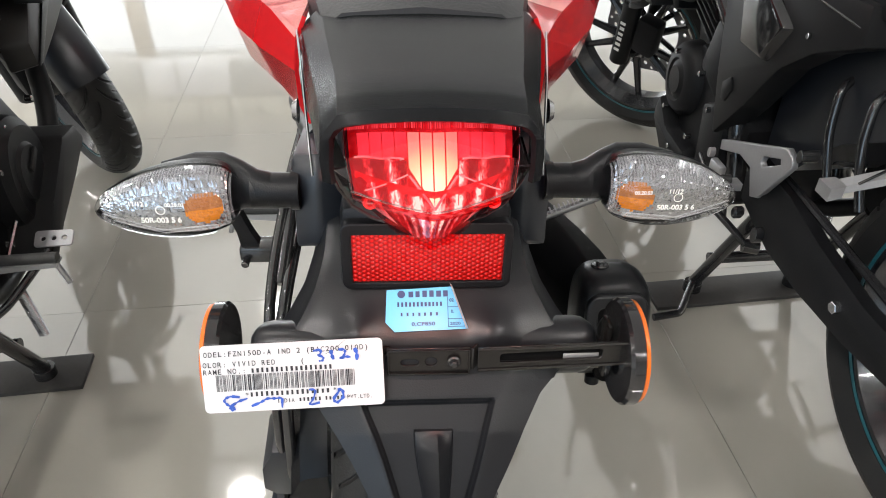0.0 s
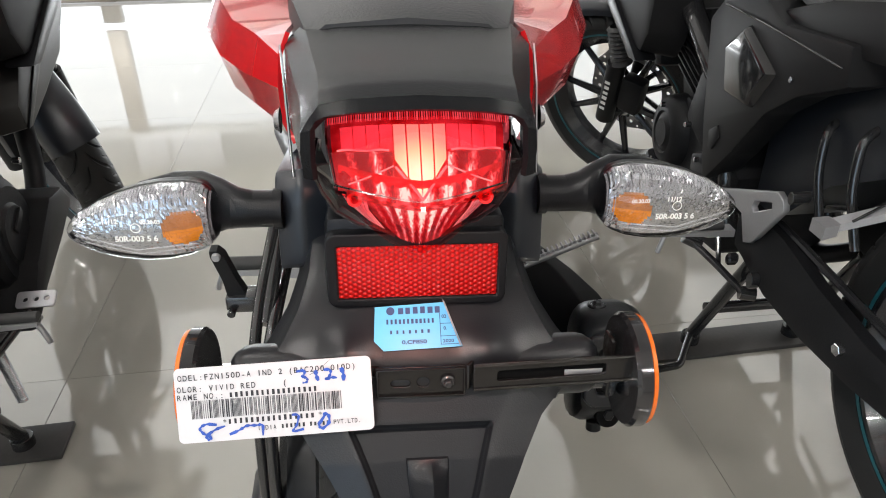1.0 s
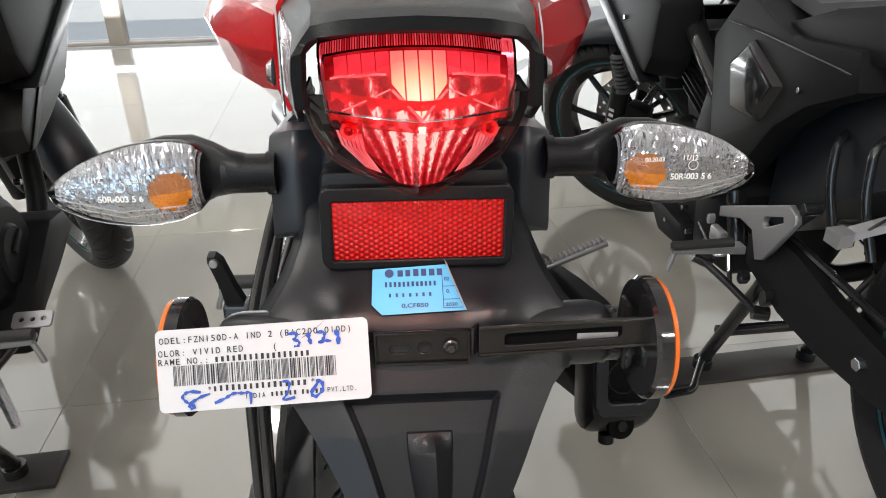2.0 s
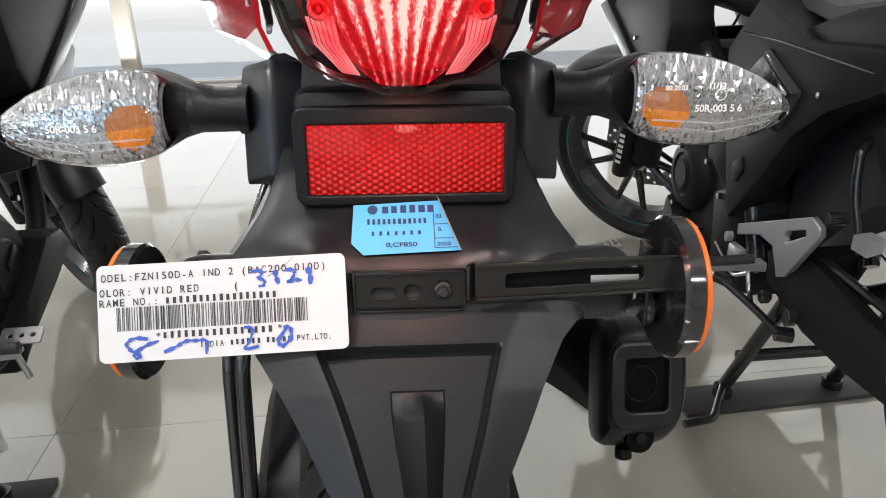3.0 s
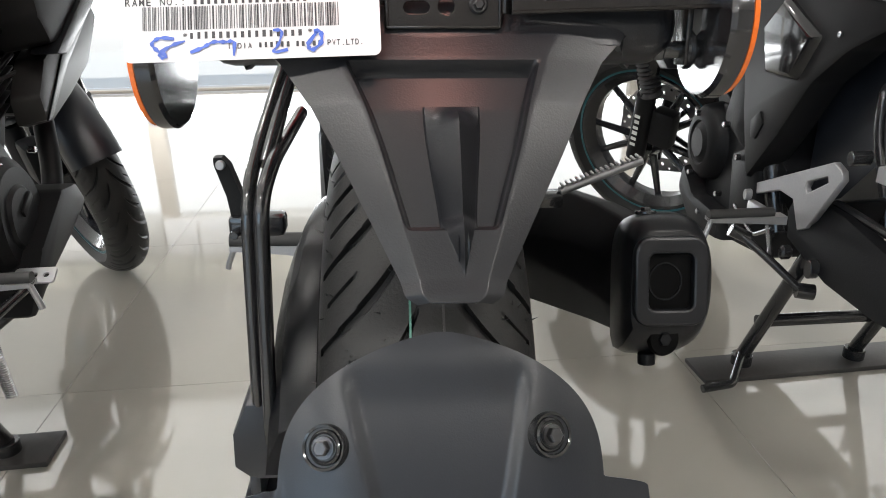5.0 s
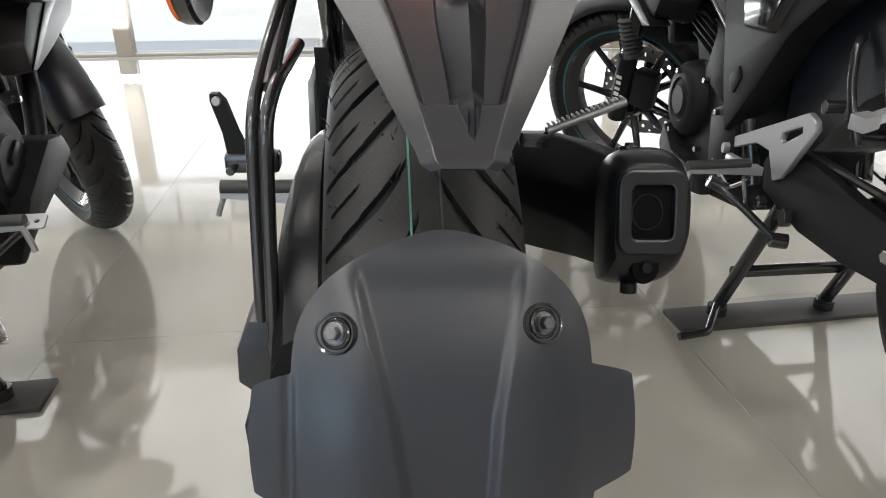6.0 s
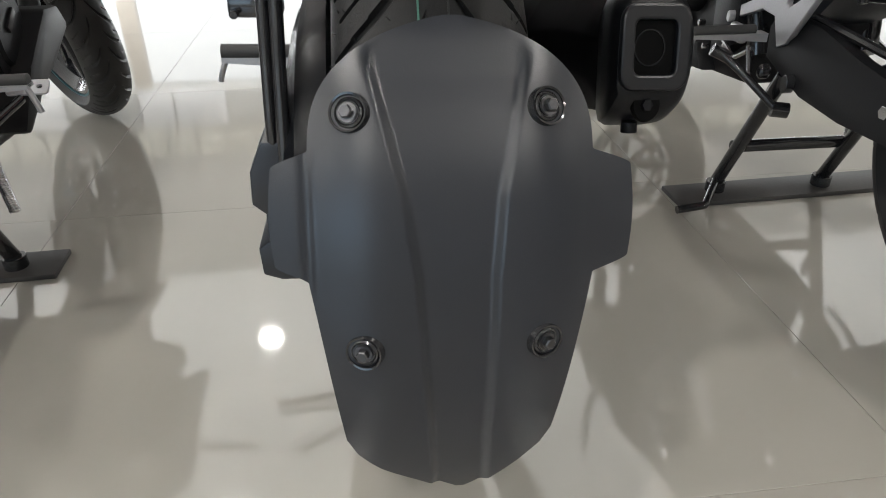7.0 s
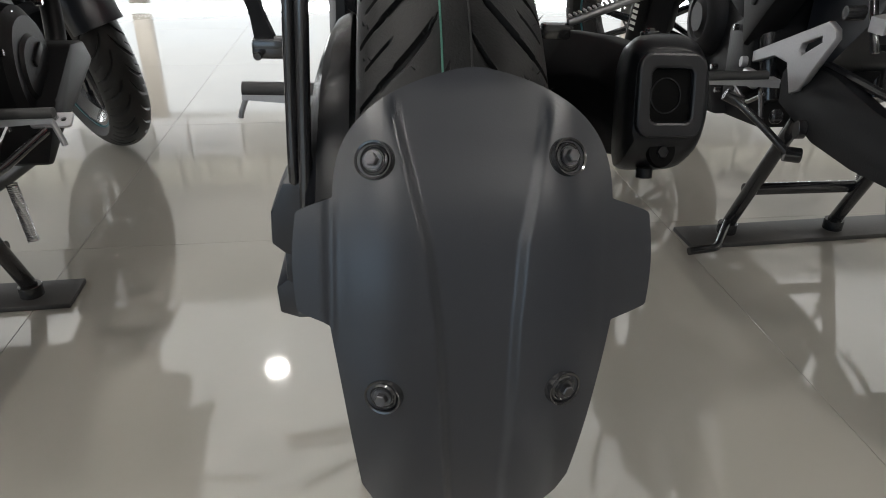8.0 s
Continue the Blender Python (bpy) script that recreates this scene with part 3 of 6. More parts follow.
def tyre_mesh(r, half, c, tread=True, n=720, flat=0.045, front=False):
    """A tyre with its grooves cut into the tread; turned round the x axis through c."""
    prof = []
    for i in range(61):
        s = -1 + i / 30
        x = half * math.sin(s * 1.45) / math.sin(1.45)
        prof.append((x, r - (flat if not front else flat * 1.15) * (1 - math.cos(s * 1.45)) / (1 - math.cos(1.45))))
    inner = 0.228
    m = len(prof)
    verts, faces = [], []
    for k in range(n):
        a = k / n
        for x, rr in prof:
            u, side = abs(x) / half, (1 if x > 0 else -1)
            slant = (2.9 * ((u * u + 0.004) ** 0.15 - 0.437) - side * 0.25 * smoothstep(0.0, 0.1, u)) / 32 if tread else 0.0
            d, ph = 0.0, a * 32
            if tread:
                start = 0.10 if int(ph) % 2 else 0.20
                if start < u < 0.95:
                    wide = (0.02 + 0.075 * smoothstep(start, start + 0.10, u)) * (1 - 0.6 * smoothstep(0.5, 0.95, u))
                    d = 0.006 * (1 - smoothstep(wide * 0.75, wide, abs((ph % 1.0) - 0.5)))
                if 0.66 < u < 0.90:
                    d = max(d, 0.0035 * (1 - smoothstep(0.02, 0.04, abs(((ph + 0.5) % 1.0) - 0.5))))
            t = math.tau * (a + slant)
            verts.append((c[0] + x, c[1] + (rr - d) * math.cos(t), c[2] + (rr - d) * math.sin(t)))
        t = math.tau * (a + (1.9 / 32 if tread else 0.0))
        for x in (half * 0.9, -half * 0.9):
            verts.append((c[0] + x * 0.86, c[1] + inner * math.cos(t), c[2] + inner * math.sin(t)))
    w = m + 2
    for k in range(n):
        k1 = (k + 1) % n
        for i in range(w):
            j = (i + 1) % w
            faces.append((k * w + i, k * w + j, k1 * w + j, k1 * w + i))
    data = bpy.data.meshes.new("tyre")
    data.from_pydata(verts, [], faces)
    data.update()
    return data


def wheel(parent, y, z, r, half, spokes=5, name="rear_wheel", fine=True, stripe=True, disc_side=0, front=False):
    w = empty(name, Matrix())
    w.parent = parent
    part("tyre", tyre_mesh(r, half, (0, y, z), True, 1176 if fine else 504, front=front), RUBBER, w)
    part("rim", lathe([(-half * 0.72, 0.231), (-half * 0.72, 0.212), (-half * 0.3, 0.188), (half * 0.3, 0.188), (half * 0.72, 0.212), (half * 0.72, 0.231), (half * 0.4, 0.196), (-half * 0.4, 0.196)], 72, "x", (0, y, z)), RIM, w)
    part("hub", lathe([(-0.055, 0.0), (-0.055, 0.03), (-0.03, 0.045), (0.03, 0.045), (0.055, 0.03), (0.055, 0.0)], 28, "x", (0, y, z)), RIM, w)
    for i in range(spokes):
        for d in (-0.13, 0.13):
            a = i * math.tau / spokes + d
            b = i * math.tau / spokes + d * 1.9
            p = (0, y + 0.04 * math.cos(a), z + 0.04 * math.sin(a))
            q = (0, y + 0.2 * math.cos(b), z + 0.2 * math.sin(b))
            part("spoke", tube([p, q], 0.010, 8, 0, [0.013, 0.009]), RIM, w)
    if stripe:
        for sx in (-1, 1):
            x = sx * (half * 0.72 + 0.001)
            part("rim_stripe", lathe([(x, 0.222), (x, 0.229), (x + sx * 0.001, 0.229), (x + sx * 0.001, 0.222)], 72, "x", (0, y, z)), TEAL, w)
    if disc_side:
        x = disc_side * 0.062
        holes = []
        for ring, rr, k in ((0.118, 0.0062, 18), (0.132, 0.0045, 18)):
            for i in range(k):
                a = math.tau * (i + (0.5 if rr < 0.005 else 0)) / k
                holes.append([(ring * math.cos(a) + rr * math.cos(b * math.tau / 8), ring * math.sin(a) + rr * math.sin(b * math.tau / 8)) for b in range(8)])
        holes.append([(0.098 * math.cos(b * math.tau / 40), 0.098 * math.sin(b * math.tau / 40)) for b in range(40)])
        outer = [((0.143 + 0.003 * math.cos(b * 10 * math.tau / 80)) * math.cos(b * math.tau / 80), (0.143 + 0.003 * math.cos(b * 10 * math.tau / 80)) * math.sin(b * math.tau / 80)) for b in range(80)]
        m = basis((x, y, z), (0, 1, 0), (0, 0, 1))
        part("brake_disc", plate(outer, holes, 0.004, m), DISC, w, smooth=False)
        carrier = bmesh.new()
        for i in range(5):
            a = i * math.tau / 5
            carrier_piece = tube([(x, y, z), (x, y + 0.105 * math.cos(a), z + 0.105 * math.sin(a))], 0.008, 8, 0)
            carrier = join(carrier, carrier_piece)
        part("disc_carrier", carrier, RIM, w)
    return w


rear = wheel(bike, 0.005, ZC, 0.30, 0.072, name="rear_wheel", stripe=True)
for x in (-0.0125, 0.008):
    arc = [[(x + d, 0.005 + 0.3003 * math.cos(a), ZC + 0.3003 * math.sin(a)) for d in (-0.0007, 0.0007)] for a in [radians(40 + 1.4 * k) for k in range(101)]]
    part("tread_stripe", grid_mesh(arc, 0.0006, (0, 0, 1)), GREEN if x < 0 else SOFT_RUBBER, rear)
nubs = bmesh.new()
for i in range(460):
    a = rng.uniform(-0.5, 2.9) + 1.6 if i < 300 else rng.uniform(3.6, 4.1)
    sx = rng.choice((-1, 1)) * rng.uniform(0.15, 0.99)
    x = 0.072 * math.sin(sx * 1.45) / math.sin(1.45)
    rr = 0.30 - 0.045 * (1 - math.cos(sx * 1.45)) / (1 - math.cos(1.45))
    d = Vector((sx * 0.6, math.cos(a), math.sin(a))).normalized() + Vector((rng.uniform(-.5, .5), rng.uniform(-.4, .4), rng.uniform(-.4, .4)))
    p = Vector((x, 0.005 + (rr - 0.001) * math.cos(a), ZC + (rr - 0.001) * math.sin(a)))
    q = p + d.normalized() * rng.uniform(0.005, 0.010)
    o = Vector((0.0008, 0.0, 0.0))
    w = d.cross(o).normalized() * 0.0008
    vs = [nubs.verts.new(v) for v in (p + o, p - o, p + w, q)]
    nubs.faces.new((vs[0], vs[2], vs[3])), nubs.faces.new((vs[2], vs[1], vs[3])), nubs.faces.new((vs[1], vs[0], vs[3]))
part("moulding_hair", nubs, SOFT_RUBBER, rear, "thin rubber moulding hairs")["kind"] = "stuff"

# hugger mudguard over the back of the tyre
WIDTH = [(0.215, 0.003), (0.221, 0.010), (0.238, 0.028), (0.256, 0.049), (0.272, 0.064), (0.286, 0.071), (0.36, 0.0815), (0.412, 0.0895), (0.45, 0.0885), (0.472, 0.087)]
BAND = [(0.24, 0.0125, 0.017), (0.29, 0.0085, 0.0175), (0.412, 0.004, 0.0225), (0.46, 0.0022, 0.028), (0.53, 0.0, 0.045), (0.56, 0.0, 0.052)]


def hugger_point(x, z):
    """A point of the mudguard's skin at x across and height z along its back line."""
    a = math.asin(max(-1, min(1, (z - ZC) / 0.345)))
    mid, half = lerp_table(BAND, z)
    e = max(0.0, abs(x) - 0.035)
    r = 0.345 - 0.0115 * (e / 0.05) ** 2.2 if e < 0.05 else 0.345 - 0.0115 - 0.00046 * ((e - 0.05) / 0.001)
    r -= 0.0044 * (1 - smoothstep(0.520, 0.546, z)) * (1 - smoothstep(half - 0.0025, half + 0.005, abs(x - mid)))
    if x < 0:
        r += 0.0022 * math.exp(-((x + 0.0855) / 0.0035) ** 2) * smoothstep(0.38, 0.41, z) * (1 - smoothstep(0.48, 0.50, z))
    return Vector((x, 0.005 - r * math.cos(a), ZC + r * math.sin(a)))


rows = []
zs = sorted({0.215 + (0.552 - 0.215) * i / 130 for i in range(131)} | {w[0] for w in WIDTH} | {0.552 - 0.012 * (i / 24) ** 2 for i in range(24)} | {0.408 + 0.0008 * i for i in range(16)} | {0.474 + 0.0008 * i for i in range(18)})
for z in zs:
    w = lerp_table(WIDTH, z)[0] if z < 0.472 else 0.0035 + 0.0835 * (1 - min(1.0, (z - 0.472) / 0.08) ** 3.8) ** 0.8
    shift = 0.011 * (1 - smoothstep(0.215, 0.265, z)) + 0.003
    out = 0.0004 + smoothstep(0.4092, 0.4165, z) ** 0.6 * (1 - smoothstep(0.4765, 0.4855, z)) ** 0.6
    swell = 0.003 * math.sin(math.pi * max(0.0, min(1.0, (z - 0.412) / 0.07)))
    left, right = (0.1065 + swell - w + shift) * out, (0.1185 + swell - w - shift) * out
    xs = [shift - w - left * (12 - k) / 12 for k in range(12)] + [shift + w * (2 * k / 160 - 1) for k in range(161)] + [shift + w + right * (k + 1) / 12 for k in range(12)]
    rows.append([hugger_point(x, z) for x in xs])
mudguard = part("mudguard", grid_mesh(rows, 0.003, (0, -1, 0)), FENDER, bike, "matt black moulded hugger mudguard")
for x, z in ((-0.059, 0.5045), (0.059, 0.507), (-0.054, 0.3645), (0.061, 0.367)):
    p = hugger_point(x, z)
    n = Vector((x * 2.2, p.y - 0.005, p.z - ZC)).normalized()
    m = basis(p, n.cross((1, 0, 0)).cross(n), n.cross(Vector((1, 0, 0))))
    if (m.to_3x3() @ Vector((0, 0, 1))).dot(n) < 0:
        m = m @ pose(0, 0, 0, 180)
    ring = lathe([(-0.001, 0.0098), (0.0018, 0.0104), (0.0022, 0.0116), (-0.004, 0.0128), (-0.004, 0.0098)], 40, "z")
    ring.transform(m)
    part("bolt_collar", ring, GLOSSBLACK, mudguard)
    cup = lathe([(-0.001, 0.0), (-0.001, 0.0095), (0.0006, 0.009), (0.0014, 0.0078), (0.0006, 0.0068), (0.0006, 0.0)], 36, "z")
    cup.transform(m)
    part("washer", cup, STEEL_BLACK, mudguard)
    hexa = join(lathe([(0.0, 0.0), (0.0, 0.0058), (0.002, 0.0058), (0.0022, 0.0)], 24, "z"), lathe([(0.002, 0.0), (0.002, 0.0042), (0.0056, 0.0042), (0.0062, 0.0034), (0.0062, 0.0)], 6, "z"))
    hexa.transform(m)
    part("hex_bolt", hexa, DARKSTEEL, mudguard, "zinc-plated hex bolt")

# the tail is drawn in axes of its own and set on the subframe as one piece
TAIL = pose(0.0148, -0.0870, 0.0501, -4.70, -0.92, -2.06) @ Matrix.Scale(0.91, 4)


def set_on(kept, m):
    """Sets the parts that are new on the bike at m."""
    for ob in bike.children:
        if ob not in kept:
            ob.matrix_basis = m @ ob.matrix_basis


lower_parts = set(bike.children)
# rear fender carrier: sloping plate, wings and flap
rows = []
CARRIER = [(0.0, -0.20, 0.775, 0.072), (0.25, -0.243, 0.757, 0.0735), (0.45, -0.262, 0.744, 0.079), (0.62, -0.276, 0.732, 0.088), (0.75, -0.285, 0.722, 0.097), (0.9, -0.292, 0.709, 0.098), (1.0, -0.298, 0.698, 0.092)]
for i in range(31):
    v = i / 30
    y, z, w = lerp_table(CARRIER, v)
    row = []
    for j in range(49):
        u = 2 * j / 48 - 1
        drop = 0.03 * smoothstep(0.86, 1.0, abs(u)) + 0.006 * u * u
        boss = 0.006 * math.exp(-((abs(u) * w - 0.042) / 0.012) ** 2 - ((v - 0.72) / 0.12) ** 2)
        row.append((u * w, y + drop * 0.8 - boss * 0.7, z - drop * 0.35 + boss * 0.7))
    rows.append(row)
carrier = part("fender_carrier", grid_mesh(rows, 0.003, (0, -0.6, 0.8)), CARRIER_BLACK, bike, "matt black plastic rear fender")
for sx in (-1, 1):
    pad = box((0, 0, 0), (0.078, 0.034, 0.036), 0.0135, (-24, 0, 0), 4)
    bmesh.ops.translate(pad, vec=(sx * 0.071, -0.2725, 0.7065), verts=pad.verts)
    part("arm_pad", pad, CARRIER_BLACK, carrier)
FLAP = [(0.0, -0.293, 0.705, 0.086), (0.12, -0.303, 0.692, 0.071), (0.3, -0.317, 0.674, 0.058), (0.92, -0.3545, 0.6075, 0.0215), (0.97, -0.3585, 0.6025, 0.0196), (1.0, -0.360, 0.5995, 0.0150)]
rows = []
nrm = Vector((0, -0.80, 0.60))
for i in range(113):
    v = i / 112
    y, z, w = lerp_table(FLAP, v)
    row = []
    x0 = 0.003 * smoothstep(0, 0.5, v)
    narrow = 1 - 0.42 * smoothstep(0.3, 0.8, v) - 0.5 * smoothstep(0.7, 0.92, v)
    crest = 0.0055 + 0.002 * v
    knots = [x0 - w, x0 - 0.6 * w - 0.0005, x0 - 0.6 * w + 0.0028, crest - 0.0138 * narrow - 0.0008, crest - 0.0138 * narrow, crest, crest + 0.0092 * narrow, crest + 0.0092 * narrow + 0.0008, x0 + 0.6 * w - 0.0028, x0 + 0.6 * w + 0.0005, x0 + w]
    across = [a + (b - a) * k / n for a, b, n in zip(knots, knots[1:], (16, 4, 12, 2, 14, 10, 2, 10, 4, 16)) for k in range(n)] + [knots[-1]]
    for x in across:
        u = (x - x0) / w
        inner = 0.6 * w
        h = -0.0048 * max(0.0, (abs(u) - 0.64) / 0.36) * (1 - 0.4 * v)
        if v < 0.8:
            h -= 0.0075 * (1 - smoothstep(inner - 0.0028, inner + 0.0005, abs(u * w))) * smoothstep(0.13, 0.17, v) * (1 - smoothstep(0.72, 0.76, v))
        if 0.285 < v < 0.93:
            wide = (0.0092 if x > crest else 0.0138) * narrow
            k = abs(x - crest) / wide
            floor_h = -0.0078 * (1 - smoothstep(0.70, 0.78, v)) - 0.0003
            ridge = 0.0115 * smoothstep(0.285, 0.40, v) * (1 - 0.45 * smoothstep(0.6, 0.80, v)) * (1 - smoothstep(0.80, 0.92, v))
            step = 0.0022 * (1 - smoothstep(0.72, 0.80, v)) * smoothstep(0.285, 0.292, v)
            if abs(x - crest) < wide + 0.0008:
                h = max(h, floor_h + (step + ridge * max(0.0, 1 - k)) * min(1.0, (wide + 0.0008 - abs(x - crest)) / 0.0008))
        row.append(Vector((x, y, z)) + nrm * h)
    rows.append(row)
part("flap", grid_mesh(rows, 0.003, (0, -0.6, 0.8)), CARRIER_BLACK, carrier, sharp=24)

# number-plate bracket
up = basis((0, -0.2945, 0), (1, 0, 0), (0, 0, 1))
holes = [slot(-0.0165, 0.7095, -0.0045, 0.7152), slot(-0.0015, 0.709, 0.0065, 0.7165, 0.0036)]
bracket = part("plate_bracket", plate(slot(-0.024, 0.7035, 0.0265, 0.7228, 0.001), holes, 0.0016, up, 0.0004), BRACKET, bike, "pressed black steel number-plate bracket", smooth=False)
part("plate_rim", join(box((0.0012, -0.2962, 0.7222), (0.0500, 0.0016, 0.0012), 0.0003), box((0.0012, -0.2962, 0.7041), (0.0500, 0.0016, 0.0012), 0.0003), box((-0.0234, -0.2962, 0.7132), (0.0012, 0.0016, 0.0180), 0.0003), box((0.0260, -0.2962, 0.7132), (0.0012, 0.0016, 0.0180), 0.0003)), BRACKET, bracket)
part("lower_tab", join(box((-0.0155, -0.294, 0.7015), (0.008, 0.0015, 0.004), 0.0004), box((0.004, -0.294, 0.7012), (0.025, 0.0015, 0.0035), 0.0004), box((0.021, -0.294, 0.7018), (0.006, 0.0015, 0.004), 0.0004)), BRACKET, bracket)
up2 = basis((0, -0.2995, 0), (1, 0, 0), (0, 0, 1))
part("bracket_arm", plate([(0.031, 0.7095), (0.131, 0.7125), (0.131, 0.729), (0.031, 0.7262)], [[(p[0], p[1] + 0.0028 * (p[0] - 0.04) / 0.07) for p in slot(0.0435, 0.7143, 0.107, 0.7222, 0.0025)]], 0.0018, up2, 0.0005), BRACKET, bracket, smooth=False)
part("arm_rim", join(*[tube([(0.031, -0.3008, z0), (0.131, -0.3008, z0 + 0.003)], 0.0009, 6, 0) for z0 in (0.7101, 0.7256)]), BRACKET, bracket)
part("slot_tongue", box((0.094, -0.2980, 0.7175), (0.022, 0.0006, 0.0040), 0.0002), ALU, bracket, "bare metal tongue")
# added black plate: the slot's shade painted behind the tongue
part("slot_shade", box((0.075, -0.2972, 0.7185), (0.061, 0.0006, 0.0078)), DEAD_BLACK, bracket)
part("bracket_step", box((0.0288, -0.297, 0.7178), (0.0022, 0.0062, 0.0168), 0.0008, (0, 0, -35)), BRACKET, bracket)
part("bolt", join(cyl((0.0165, -0.2965, 0.7135), 0.0042, 0.003, "y"), cyl((0.0165, -0.2985, 0.7135), 0.0026, 0.004, "y", 6)), STEEL_BLACK, bracket)
for x, y, z in ((-0.128, -0.256, 0.691), (0.1215, -0.281, 0.7065)):
    sx = 1 if x > 0 else -1
    prof = [(0.0, 0.0), (0.0, 0.0325), (0.002 * sx, 0.0343), (0.0085 * sx, 0.0343), (0.0092 * sx, 0.0335), (0.0092 * sx, 0.0)]
    dish = part("side_reflector", lathe(prof, 48, "x", (x, y, z)), GLOSSBLACK, bike, "round black side reflector with orange face")
    part("reflector_face", lathe([(0.0094 * sx, 0.0), (0.0094 * sx, 0.0335), (0.0118 * sx, 0.033), (0.0126 * sx, 0.031), (0.0136 * sx, 0.0)], 48, "x", (x, y, z)), ORANGE, dish)
    if sx < 0:
        continue
    part("mount_stud", join(cyl((x - sx * 0.006, y + 0.004, z - 0.012), 0.004, 0.026, "x", 12), cyl((x - sx * 0.018, y + 0.004, z - 0.012), 0.0055, 0.005, "x", 6), cyl((x - sx * 0.004, y + 0.004, z - 0.012), 0.009, 0.004, "x", 20)), STEEL_BLACK, dish)
    part("mount_arm", box((x - sx * 0.006, y + 0.004, z + 0.001), (0.003, 0.014, 0.04), 0.0008), BRACKET, dish)
part("bracket_arm", box((-0.075, -0.2885, 0.712), (0.105, 0.0018, 0.016), 0.0004), BRACKET, bracket)

# reflex reflector and its housing
refl = part("reflector_housing", plate(slot(-0.0500, 0.7462, 0.0520, 0.7905, 0.005), [slot(-0.0458, 0.7492, 0.0488, 0.7847, 0.0015)], 0.011, basis((0, -0.2580, 0), (1, 0, 0), (0, 0, 1)), 0.0012), SATIN, bike)
part("reflector_back", box((0.0005, -0.236, 0.772), (0.104, 0.04, 0.054), 0.006), SATIN, refl)
part("red_reflector", box((0.0015, -0.2590, 0.7668), (0.0935, 0.007, 0.0335), 0.001), REFLEX, refl, "red honeycomb reflex reflector")

# side blocks that carry the indicators
for sx in (-1, 1):
    block = loft([[(sx * x, y, z) for x, y, z in ((0.086, -0.205 - d, zt), (0.069, -0.212 - d, zt + 0.006), (0.05, -0.205 - d, zt + 0.002), (0.05, -0.12, zt), (0.084, -0.12, zt))]
                  for d, zt in ((0.004, 0.7425), (0.004, 0.75), (0.001, 0.785), (-0.002, 0.798), (-0.008, 0.806))])
    bmesh.ops.bevel(block, geom=block.edges[:], offset=0.004, segments=2, affect="EDGES", profile=0.6)
    part("indicator_block", block, FENDER, bike)
part("under_tail", loft([[(x, y, z) for x, z in ((-w, 0.79), (-w * 0.9, 0.845), (w * 0.9, 0.845), (w, 0.79), (w * 0.8, zb), (-w * 0.8, zb))] for y, w, zb in ((-0.235, 0.05, 0.772), (-0.15, 0.062, 0.74), (0.0, 0.07, 0.72), (0.2, 0.08, 0.70))]), FENDER, bike)


